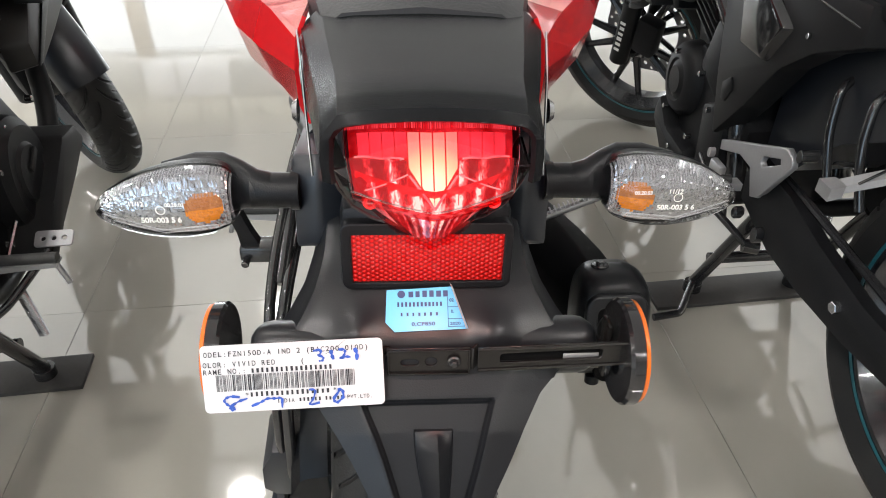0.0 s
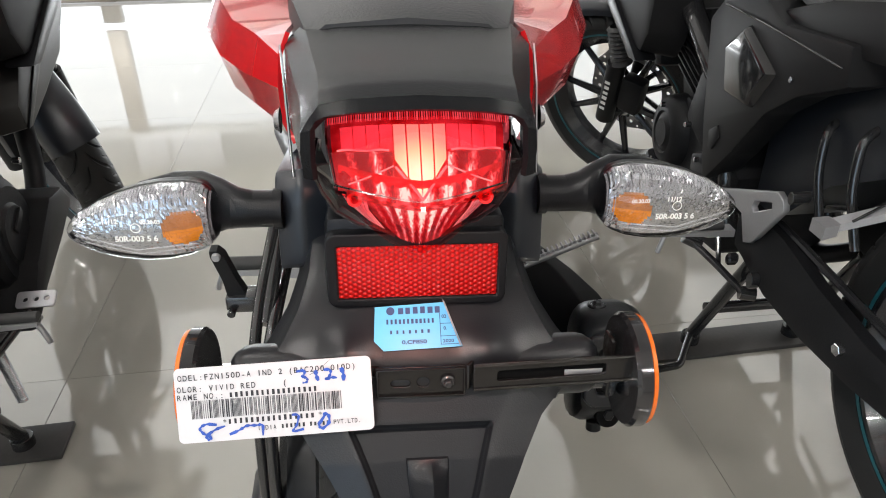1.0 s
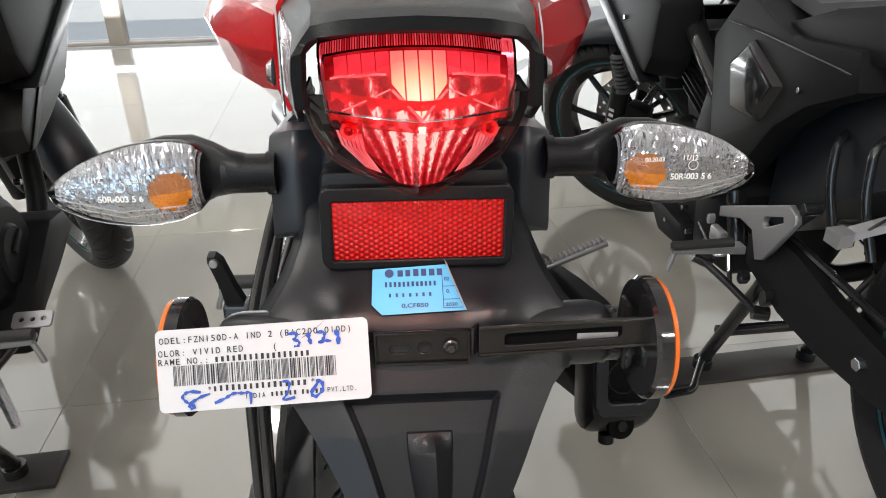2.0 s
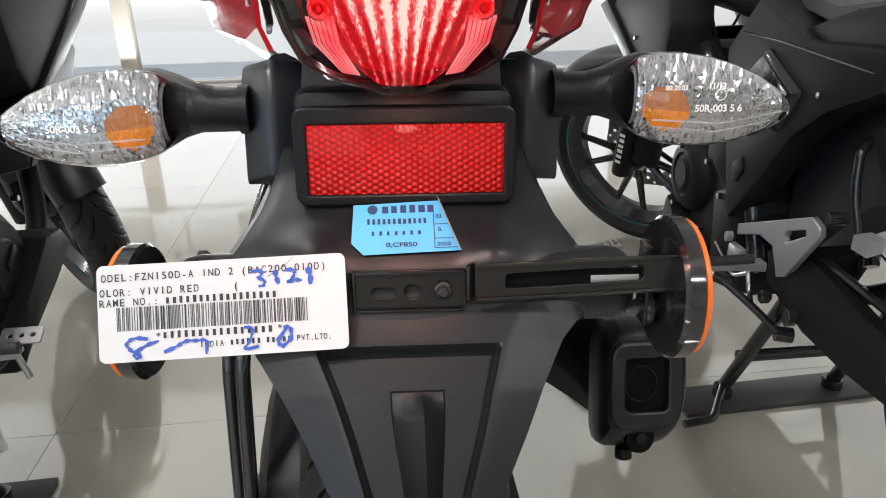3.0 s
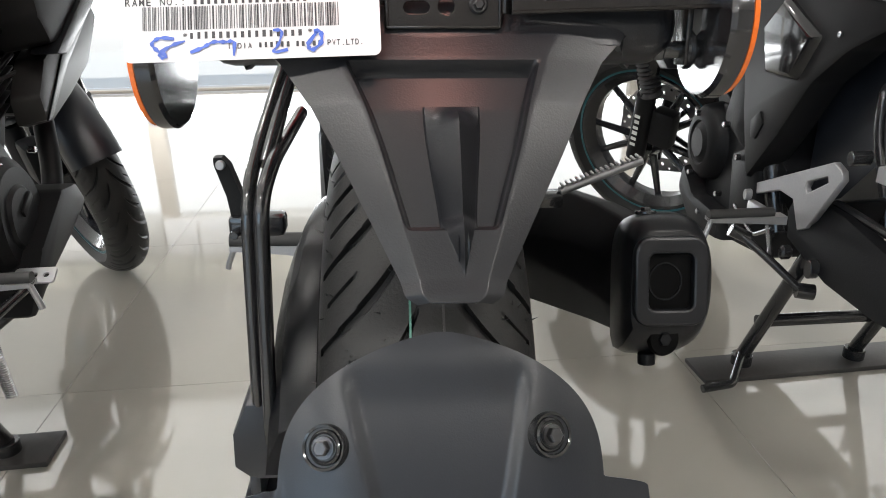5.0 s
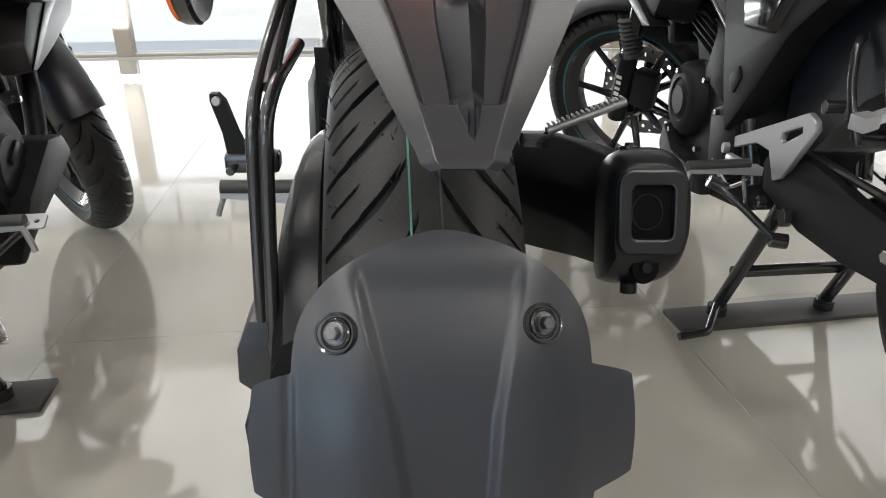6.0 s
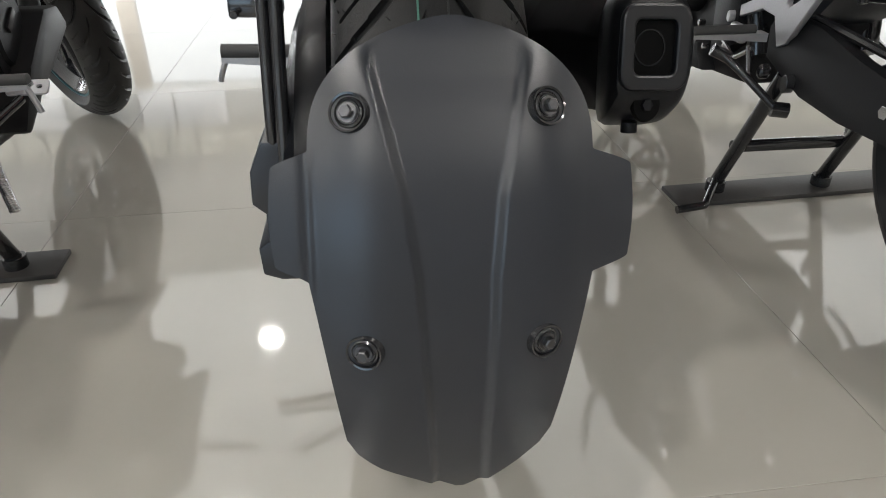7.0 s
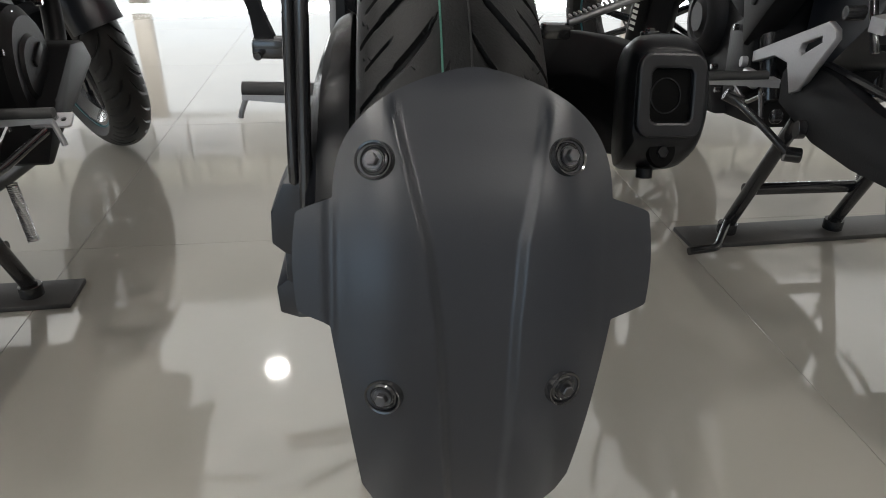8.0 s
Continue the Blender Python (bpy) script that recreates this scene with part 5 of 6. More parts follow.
# saree guard tubes on the near side
guard = part("guard_rail", tube([(-0.085, 0.10, 0.72), (-0.108, 0.0, 0.665), (-0.122, -0.06, 0.612), (-0.124, -0.115, 0.585), (-0.127, -0.12, 0.43), (-0.127, -0.112, 0.40)], 0.005, 14, 0.03), STEEL_BLACK, bike, "gloss black tubular saree guard")
part("guard_tube", tube([(-0.10, 0.03, 0.62), (-0.108, -0.09, 0.605), (-0.1125, -0.125, 0.585), (-0.117, -0.132, 0.40), (-0.117, -0.12, 0.37)], 0.0055, 14, 0.03), STEEL_BLACK, guard)
part("guard_brace", tube([(-0.095, 0.06, 0.70), (-0.115, -0.08, 0.60)], 0.006, 10, 0), STEEL_BLACK, guard)


def footpeg(parent, sx, x0, x1, y, z, name="footpeg", k=1.0):
    peg = part(name, tube([(sx * x0, y, z), (sx * x1, y, z)], 0.0125 * k, 14, 0), SOFT_RUBBER, parent, "rubber-topped footpeg on an alloy bar")
    part("alloy_bar", loft([[(sx * x, y + dy, z - 0.010 * k + dz * k) for dy, dz in ((-0.012, -h), (0.012, -h), (0.012, 0.004), (-0.012, 0.004))] for x, h in ((x0 - 0.02, 0.016), ((x0 + x1) / 2, 0.008), (x1, 0.004))]), ALU, peg)
    part("feeler", tube([(sx * (x1 - 0.005), y, z - 0.012), (sx * (x1 + 0.004), y - 0.004, z - 0.035), (sx * (x1 + 0.006), y - 0.004, z - 0.045)], 0.0045, 8, 0.008, None), ALU, peg)
    return peg


for sx in (-1, 1):
    footpeg(bike, sx, 0.15, 0.268, 0.44, 0.352)
    hanger = part("peg_hanger", loft([[(sx * (0.077 + d), y, z) for y, z in ((0.51, 0.40), (0.39, 0.33), (0.13, 0.51), (0.09, 0.61), (0.16, 0.61), (0.23, 0.53))] for d in (0.0, 0.014)]), STEEL_BLACK, bike)
PEG = [Vector((0.165, 0.14, 0.515)), Vector((0.258, 0.15, 0.548))]
peg_r = part("pillion_peg", tube(PEG, 0.005, 10, 0), DARKALU, bike, "toothed alloy pillion peg")
for k in range(16):
    c = PEG[0].lerp(PEG[1], 0.04 + 0.061 * k)
    part("tooth", box(c + Vector((-0.002, 0, 0.0065)), (0.0024, 0.011, 0.0032), 0.0006, (0, -25, 0)), ALU, peg_r)
part("peg_clevis", box((0.152, 0.145, 0.505), (0.034, 0.02, 0.018), 0.004), STEEL_BLACK, bike)
peg_l = part("pillion_peg", loft([[(x + dx, y + dy, z) for dx, dy in ((-w, -0.008), (w, -0.008), (w, 0.008), (-w, 0.008))] for x, y, z, w in ((-0.214, 0.25, 0.497, 0.012), (-0.221, 0.247, 0.525, 0.008), (-0.231, 0.244, 0.560, 0.0075), (-0.234, 0.242, 0.568, 0.004))]), ENGINE, bike, "folded-up black pillion peg")
part("peg_tip", cyl((-0.231, 0.234, 0.561), 0.005, 0.008, "y", 12), ALU, peg_l)
folded_clevis = part("peg_clevis", join(box((-0.2, 0.25, 0.492), (0.06, 0.03, 0.024), 0.006), cyl((-0.222, 0.235, 0.486), 0.005, 0.02, "y", 10)), STEEL_BLACK, bike)
for ob in (peg_l, folded_clevis):
    ob.matrix_basis = pose(0.034, -0.108, -0.012)
stand = part("centre_stand", tube([(-0.09, 0.38, 0.2), (0.09, 0.38, 0.2)], 0.011, 10, 0), STEEL_BLACK, bike, "black tubular centre stand")
for sx in (-1, 1):
    part("stand_leg", tube([(sx * 0.09, 0.42, 0.36), (sx * 0.085, 0.34, 0.014)], 0.013, 10, 0), STEEL_BLACK, stand)
    part("stand_foot", box((sx * 0.085, 0.34, 0.004), (0.04, 0.06, 0.008), 0.002), STEEL_BLACK, stand)

# exhaust silencer
SIL = [(0.054, 0.186, 0.270, 0.418, 0.535, 0.30), (0.10, 0.174, 0.262, 0.422, 0.550, 0.32), (0.16, 0.160, 0.246, 0.424, 0.564, 0.34), (0.26, 0.134, 0.220, 0.424, 0.580, 0.38), (0.36, 0.112, 0.190, 0.424, 0.580, 0.42), (0.42, 0.105, 0.170, 0.42, 0.55, 0.45)]
SIL_CAP = [(-0.019, 0.188, 0.268, 0.444, 0.537), (-0.0175, 0.185, 0.271, 0.440, 0.540), (-0.008, 0.181, 0.279, 0.428, 0.549), (0.006, 0.180, 0.2845, 0.418, 0.554), (0.025, 0.181, 0.2875, 0.411, 0.556), (0.050, 0.183, 0.2865, 0.408, 0.553), (0.0545, 0.185, 0.284, 0.410, 0.550)]


def cap_ring(y, x0, x1, z0, z1, n=48):
    """A section of the silencer's cap: flat towards the wheel, bulging outwards."""
    out = []
    for i in range(n):
        c, d = math.cos(i * math.tau / n), math.sin(i * math.tau / n)
        e = 2.7 if c > 0 else (9.0 if d < 0 else 4.0)
        r = (abs(c) ** e + abs(d) ** e) ** (-1 / e)
        out.append(((x0 + x1) / 2 + (x1 - x0) / 2 * c * r, y, (z0 + z1) / 2 + (z1 - z0) / 2 * d * r))
    return out


def octagon(y, x0, x1, z0, z1, k):
    cx, cz = (x1 - x0) * k, (z1 - z0) * k
    return [(x0 + cx, y, z0), (x1 - cx, y, z0), (x1, y, z0 + cz * 1.2), (x1, y, z1 - cz), (x1 - cx * 0.8, y, z1), (x0 + cx * 1.2, y, z1), (x0, y, z1 - cz), (x0 + cx * 0.2, y, z0 + cz)]


sil_bm = loft([octagon(*r) for r in SIL])
bmesh.ops.bevel(sil_bm, geom=[e for e in sil_bm.edges], offset=0.004, segments=2, affect="EDGES", profile=0.5)
silencer = part("silencer", sil_bm, HEATBLACK, bike, "matt black stubby exhaust silencer", sharp=32)
part("end_cap", loft([cap_ring(*r) for r in SIL_CAP]), SATIN, silencer, "moulded dark grey end cap", sharp=30)
m = basis((0, -0.0215, 0), (1, 0, 0), (0, 0, 1))
part("end_frame", plate(slot(0.1885, 0.4500, 0.2640, 0.5300, 0.014), [slot(0.1985, 0.4600, 0.2535, 0.5200, 0.010)], 0.013, m, 0.003), CARRIER_BLACK, silencer)
# an even near-black panel closes the outlet pocket
part("outlet_pocket", box((0.2260, -0.0192, 0.490), (0.056, 0.002, 0.061), 0.0005), DEAD_BLACK, silencer)
part("outlet_pipe", lathe([(-0.026, 0.0172), (-0.026, 0.0185), (0.0, 0.0185), (0.0, 0.0172)], 32, "y", (0.221, 0.004, 0.490)), ENGINE, silencer)
# solid black disc paints the dark of a recess that isn't cut
part("clamp_recess", lathe([(0.0, 0.0), (0.0, 0.016), (0.006, 0.018), (0.006, 0.0)], 28, "y", (0.224, -0.0155, 0.4325)), DEAD_BLACK, silencer)
part("clamp_bolt", join(cyl((0.224, -0.016, 0.4325), 0.007, 0.006, "y", 6), cyl((0.214, 0.012, 0.408), 0.010, 0.012, "z")), SATIN, silencer)
part("silencer_bolt", join(cyl((0.213, 0.020, 0.555), 0.012, 0.004, "z"), cyl((0.213, 0.020, 0.558), 0.006, 0.005, "z", 6)), STEEL_BLACK, silencer)
silencer.matrix_basis = pose(0.232, -0.014, 0.472, -16) @ Matrix.Diagonal((0.86, 0.84, 0.97, 1)) @ pose(-0.221, 0.022, -0.490)

# labels on the bike
bare_parts = set(bike.children)
LABEL_O, LABEL_U, LABEL_V = Vector((-0.1325, -0.3105, 0.6893)), Vector((0.107, 0.0012, 0.0033)), Vector((0.0, 0.0146, 0.039))
lm = basis(LABEL_O, LABEL_U, LABEL_V)
MM = 0.001
label_m = plate(slot(0, 0, 0.107, 0.042, 0.003), [], 0.0003, lm)
paper = part("barcode_label", label_m, PAPER, bike, "white printed barcode label with blue pen marks", smooth=False)


def on_label(u, v, m=lm, lift=0.00045, turn=0.0):
    return m @ pose(u * MM, v * MM, lift, 0, 0, turn)


def typed(text, u, v, pitch, size, parent, mat, m=lm, lean=0.0):
    """Typewritten characters in even cells, in one line of print."""
    for k, ch in enumerate(text):
        if ch == " ":
            continue
        data = writing(ch, size * MM, Matrix(), None, 0.006)
        x0, x1 = min(p.co.x for p in data.vertices), max(p.co.x for p in data.vertices)
        fit_in = min(1.0, pitch * 0.74 * MM / (x1 - x0))
        data.transform(on_label(u + (k + 0.5) * pitch, v + lean * k, m) @ Matrix.Diagonal((fit_in, 1, 1, 1)) @ Matrix.Translation((-(x0 + x1) / 2, 0, 0)))
        part("print", data, mat, parent, smooth=False)


typed("ODEL:FZN150D-A IND 2 (BAC200-010D)", 1.6, 35.0, 2.86, 4.5, paper, INK, lean=0.012)
typed("OLOR: VIVID RED     (", 0.8, 28.6, 2.86, 4.5, paper, INK, lean=0.012)
typed("RAME NO.:", 0.6, 24.2, 2.86, 4.5, paper, INK, lean=0.012)
typed("INDIA", 42.5, 4.6, 2.15, 3.6, paper, INK)
typed("PVT.LTD.", 84.3, 4.8, 1.95, 3.6, paper, INK)
typed("*", 24, 9.2, 2.8, 4.0, paper, INK)
typed("*", 76, 9.6, 2.8, 4.0, paper, INK)
part("print", bars(on_label(0, 0), 29.2 * MM, 24.3 * MM, 17, 2.86 * MM, 1.5 * MM, 3.1 * MM, rng), INK, paper, smooth=False)
part("print", bars(on_label(0, 0), 27.5 * MM, 9.4 * MM, 16, 3.0 * MM, 1.5 * MM, 3.1 * MM, rng), INK, paper, smooth=False)
part("print", bars(on_label(0, 0), 56 * MM, 4.8 * MM, 6, 2.3 * MM, 1.2 * MM, 2.5 * MM, rng), INK, paper, smooth=False)
part("print", bars(on_label(0, 0), 71.5 * MM, 4.8 * MM, 5, 2.3 * MM, 1.2 * MM, 2.5 * MM, rng), INK, paper, smooth=False)
code = bmesh.new()
u = 8.0
while u < 89.5:
    w = rng.choice((0.32, 0.32, 0.32, 0.75))
    quad = [code.verts.new(p) for p in ((u * MM, 13.4 * MM, 0), ((u + w) * MM, 13.4 * MM, 0), ((u + w) * MM, 23.6 * MM, 0), (u * MM, 23.6 * MM, 0))]
    code.faces.new(quad)
    u += w + rng.choice((0.32, 0.32, 0.75))
code.transform(on_label(0, 0))
part("barcode", code, INK, paper, smooth=False)["kind"] = "stuff"


def stroke(points, w, lift=0.0006):
    pts = rounded([(x * MM, y * MM, 0) for x, y in points], 0.003, 4)
    bm = bmesh.new()
    prev = None
    for i, p in enumerate(pts):
        d = (pts[min(i + 1, len(pts) - 1)] - pts[max(i - 1, 0)]).normalized()
        n = Vector((-d.y, d.x, 0)) * w * MM / 2 * (0.8 + 0.35 * math.sin(i * 1.7))
        pair = (bm.verts.new(p + n), bm.verts.new(p - n))
        if prev:
            bm.faces.new((prev[0], prev[1], pair[1], pair[0]))
        prev = pair
    bm.transform(on_label(0, 0, lift=lift))
    return bm


for i, (pts, w) in enumerate(((((66, 36), (71, 36.5), (70, 33.5), (68.5, 33), (72, 32), (71.5, 29.5), (69, 29.5)), 1.5), (((76.5, 36), (76.8, 33), (77.8, 30)), 2.2), (((81, 36), (85, 36), (84.5, 32.5), (81, 30), (85, 31.5), (88, 31)), 1.7), (((90.5, 36.5), (91.8, 33), (91.5, 29)), 2.4),
                              (((21, 9.5), (15, 10.5), (11, 8), (14, 4.5), (18, 2.5), (16, 1.2), (14.5, 3.5), (20, 7), (25.5, 8.5)), 1.7), (((27.5, 3.5), (33, 5.5), (37, 8), (42, 7.5), (46, 8), (45.5, 1.5)), 1.7), (((62, 12), (66, 12), (64.5, 6), (61, 2), (68, 3.5)), 1.4), (((79, 11), (82, 11), (82.5, 6), (78, 2.5), (76, 5), (80.5, 11)), 2.0))):
    part("pen_stroke", stroke(pts, w, 0.0006 + i * 0.00003), PEN, paper, smooth=False)
# the dark of a paper fold, painted as a flat ink line
part("crease", stroke(((73, 33.5), (78, 36), (85, 41.5)), 0.25, 0.00036), INK, paper, smooth=False)

BL_O = Vector((-0.0215, -0.2832, 0.7266))
bm_ = basis(BL_O, (1, 0, 0.01), (0, 0.019, 0.0205))
sticker = part("blue_sticker", plate([(0.002, 0.0), (0.0475, 0.001), (0.0385, 0.0275), (-0.0025, 0.026), (-0.0035, 0.006)], [], 0.0003, bm_), BLUE, bike, "sky blue dealer sticker with a torn edge", smooth=False)
for text, u, v, size, width in (("0,CF850", 12.5, 3.6, 3.1, 14.5), ("02", 36.2, 18, 2.8, None), ("0.", 37.0, 11, 2.8, None), ("2020", 36.2, 3.6, 2.5, 6.5)):
    part("print", writing(text, size * MM, on_label(u, v, bm_), width * MM if width else None), NAVY, sticker, smooth=False)
part("print", bars(on_label(0, 0, bm_), 11 * MM, 21.2 * MM, 6, 4.3 * MM, 3.4 * MM, 4.2 * MM, rng), NAVY, sticker, smooth=False)
part("print", lathe([(0.0, 0.0), (0.0, 0.0024), (0.0001, 0.0024), (0.0001, 0.0)], 24, "z"), NAVY, sticker, smooth=False).data.transform(on_label(6.5, 23.2, bm_))
part("print", bars(on_label(0, 0, bm_), 4.0 * MM, 15.4 * MM, 12, 2.4 * MM, 1.4 * MM, 3.0 * MM, rng), NAVY, sticker, smooth=False)
part("print", bars(on_label(0, 0, bm_), 6 * MM, 9.6 * MM, 7, 3.6 * MM, 1.3 * MM, 2.2 * MM, rng), NAVY, sticker, smooth=False)
for u0, v0, u1, v1 in ((35.0, 2.4, 35.35, 21), (35.0, 2.4, 46.5, 2.75), (35.0, 7.2, 44.5, 7.55), (35.0, 14.6, 42.5, 14.95)):
    line = bmesh.new()
    line.faces.new([line.verts.new((x * MM, y * MM, 0)) for x, y in ((u0, v0), (u1, v0), (u1, v1), (u0, v1))])
    line.transform(on_label(0, 0, bm_))
    part("print", line, NAVY, sticker, smooth=False)
flap_fold = bmesh.new()
flap_fold.faces.new([flap_fold.verts.new(p) for p in ((0.0385, 0.0278, 0.0004), (0.0472, 0.001, 0.0004), (0.0458, 0.001, 0.003), (0.0365, 0.0295, 0.0035))])
flap_fold.transform(bm_)
part("torn_edge", flap_fold, PAPER, sticker, smooth=False)
set_on(bare_parts, TAIL)


# ---- the neighbouring motorcycles ----
def slab(outline, x0, x1, bevel=0.006, taper=0.0):
    """A side panel: an outline of (y, z) given a body across x."""
    cy = sum(p[0] for p in outline) / len(outline)
    cz = sum(p[1] for p in outline) / len(outline)
    bm = loft([[(x, cy + (y - cy) * k, cz + (z - cz) * k) for y, z in outline] for x, k in ((x0, 1.0), (x1, 1.0 - taper))])
    bmesh.ops.bevel(bm, geom=bm.edges[:], offset=bevel, segments=2, affect="EDGES", profile=0.6)
    return bm


def black_motorcycle(label, f, p, st, plates=(-1, 1), lock=35):
    """f: front axle, p: rider's pegs, st: feet of the stand, all ahead of the rear axle."""
    b = empty("motorcycle", Matrix())
    tagged(b, label, "motorcycle", "motorcycles on display")

    def q(points):
        return [(p + y, z) for y, z in points]

    wheel(b, -0.07, ZC, 0.30, 0.07, name="rear_wheel", fine=False)
    # the handlebar is turned to its left lock, and the front end with it
    steer = Matrix.Translation((0, f - 0.04, 0.30)) @ Matrix.Rotation(radians(lock), 4, Vector((0, -0.40, 0.916))) @ Matrix.Translation((0, 0.04 - f, -0.30))
    turned = [wheel(b, f, 0.30, 0.298, 0.056, name="front_wheel", fine=False, disc_side=1, front=True)]
    for sx in (-1, 1):
        fork = part("fork_leg", tube([(sx * 0.088, f + 0.01, 0.285), (sx * 0.088, f - 0.06, 0.47)], 0.027, 16, 0), BODYGREY, b)
        turned.append(fork)
        part("fork_tube", tube([(sx * 0.088, f - 0.055, 0.46), (sx * 0.088, f - 0.21, 0.86)], 0.0205, 16, 0), STEEL_BLACK, fork)
        part("fork_gaiter", lathe([(0.0, 0.02), (0.0, 0.03)] + [(0.012 * k + 0.006 * (j % 2), 0.03 if j % 2 else 0.024) for k in range(1, 9) for j in range(2)] + [(0.11, 0.02)], 20, "z", (sx * 0.088, f - 0.075, 0.47)), SOFT_RUBBER, fork) if sx < 0 else None
        if sx < 0:
            part("fork_decal", bars(basis((-0.1155, f - 0.004, 0.33), (0, -0.35, 0.93), (0, 0.93, 0.35)), 0.0, -0.008, 6, 0.018, 0.012, 0.017, rng), MARK, fork, "pale lettering on the fork leg", smooth=False)
    turned.append(part("brake_caliper", box((-0.078, f - 0.09, 0.37), (0.05, 0.07, 0.11), 0.012, (20, 0, 0)), ENGINE, b))
    rows = []
    for i in range(33):
        a = radians(26 + 144 * i / 32)
        rows.append([(0.061 * math.sin(s), f + (0.335 - 0.045 * (1 - math.cos(s))) * math.cos(a), 0.30 + (0.335 - 0.045 * (1 - math.cos(s))) * math.sin(a)) for s in [-1.55 + 3.1 * k / 14 for k in range(15)]])
    turned.append(part("front_mudguard", grid_mesh(rows, 0.003, (0, 0, 1)), FENDER, b))
    turned.append(part("handlebar", tube([(-0.37, f - 0.40, 1.03), (-0.2, f - 0.30, 1.04), (-0.06, f - 0.25, 1.0), (0.06, f - 0.25, 1.0), (0.2, f - 0.30, 1.04), (0.37, f - 0.40, 1.03)], 0.011, 12, 0.05), STEEL_BLACK, b))
    turned.append(part("headlamp", loft([[(w * math.cos(a), f + y, 0.86 + h * math.sin(a)) for a in [k * math.tau / 16 for k in range(16)]] for y, w, h in ((-0.21, 0.06, 0.07), (-0.13, 0.09, 0.09), (-0.05, 0.085, 0.08), (-0.03, 0.04, 0.04))]), GLOSSBLACK, b))
    for ob in turned:
        ob.matrix_local = steer
    part("crankcase", slab(q([(-0.02, 0.30), (0.02, 0.24), (0.30, 0.22), (0.38, 0.28), (0.40, 0.42), (0.34, 0.5), (0.12, 0.5), (-0.02, 0.42)]), -0.115, 0.115, 0.02), ENGINE, b)
    part("cylinder", slab(q([(0.24, 0.48), (0.42, 0.46), (0.52, 0.68), (0.36, 0.72)]), -0.085, 0.085, 0.015), ENGINE, b)
    for i in range(7):
        part("cooling_fin", box((0, p + 0.34 + 0.016 * i, 0.52 + 0.026 * i), (0.215, 0.18, 0.006), 0.002, (24, 0, 0)), ENGINE, b)
    part("generator_cover", lathe([(0.0, 0.0), (0.0, 0.030), (0.004, 0.034), (0.008, 0.044), (0.003, 0.048), (0.006, 0.066), (0.02, 0.08), (0.05, 0.085), (0.05, 0.0)], 36, "x", (-0.150, p + 0.36, 0.410)), ENGINE, b)
    part("clutch_cover", lathe([(0.0, 0.0), (0.0, 0.05), (-0.006, 0.056), (-0.006, 0.085), (-0.02, 0.102), (-0.05, 0.108), (-0.05, 0.0)], 36, "x", (0.168, p + 0.24, 0.38)), ENGINE, b)
    part("cover_plate", box((0.17, p + 0.25, 0.40), (0.006, 0.05, 0.014), 0.002, (30, 0, 0)), BODYGREY, b)
    part("sprocket_cover", slab(q([(0.02, 0.32), (0.17, 0.27), (0.2, 0.42), (0.05, 0.46)]), -0.145, -0.1, 0.012), ENGINE, b)
    part("starter_housing", slab(q([(0.16, 0.43), (0.28, 0.47), (0.24, 0.60), (0.14, 0.56)]), -0.135, -0.06, 0.012), ENGINE, b)
    for y, z in ((0.23, 0.47), (0.37, 0.47), (0.38, 0.34), (0.23, 0.33), (0.06, 0.31), (0.14, 0.42), (0.19, 0.29), (0.31, 0.27)):
        for sx in (-1, 1):
            part("cover_bolt", cyl((sx * 0.148, p + y, z), 0.006, 0.014, "x", 8), STEEL, b)
    if 1 in plates:
        part("belly_pan", slab(q([(0.20, 0.235), (0.36, 0.225), (0.45, 0.29), (0.43, 0.35), (0.36, 0.295), (0.24, 0.29)]), -0.15, 0.15, 0.015), ENGINE, b)
    else:
        part("belly_guard", slab(q([(0.425, 0.395), (0.455, 0.352), (0.36, 0.312), (0.25, 0.275), (0.17, 0.235), (0.15, 0.245), (0.24, 0.33), (0.36, 0.40)]), -0.185, 0.195, 0.010), BODYGREY, b, "dark grey belly guard with a swept edge")
        part("shroud_tip", slab(q([(0.415, 0.503), (0.445, 0.497), (0.56, 0.535), (0.70, 0.590), (0.80, 0.690), (0.76, 0.74), (0.60, 0.68), (0.46, 0.62), (0.405, 0.555)]), 0.115, 0.165, 0.008, 0.10), SHROUD, b, "lighter grey pointed tip of the tank shroud")
        part("shroud_line", slab(q([(0.425, 0.512), (0.445, 0.515), (0.56, 0.60), (0.74, 0.70), (0.735, 0.715), (0.55, 0.625)]), 0.164, 0.169, 0.002), SATIN, b)
    part("exhaust_pipe", tube([(0.05, p + 0.5, 0.62), (0.08, p + 0.62, 0.54), (0.09, p + 0.58, 0.36), (0.09, p + 0.42, 0.2), (0.11, p + 0.0, 0.23), (0.15, p - 0.2, 0.32)], 0.021, 14, 0.06), ENGINE, b)
    part("silencer", loft([octagon(*r) for r in SIL]), SATIN, b)
    part("wiring_loom", join(*[tube([(sx * (0.08 + 0.03 * k), p + 0.62 - 0.03 * k, 0.86), (sx * (0.1 + 0.02 * k), p + 0.50, 0.74 - 0.05 * k), (sx * 0.09, p + 0.36, 0.60), (sx * 0.11, p + 0.2, 0.5 + 0.03 * k)], 0.0045, 7, 0.06) for k in range(3) for sx in (-1, 1)]), SOFT_RUBBER, b)
    for sx in (-1, 1):
        part("brake_hose", tube([(sx * 0.07, f - 0.16, 0.62), (sx * 0.12, f - 0.20, 0.74), (sx * 0.10, f - 0.30, 0.92)], 0.004, 7, 0.05), SOFT_RUBBER, b)
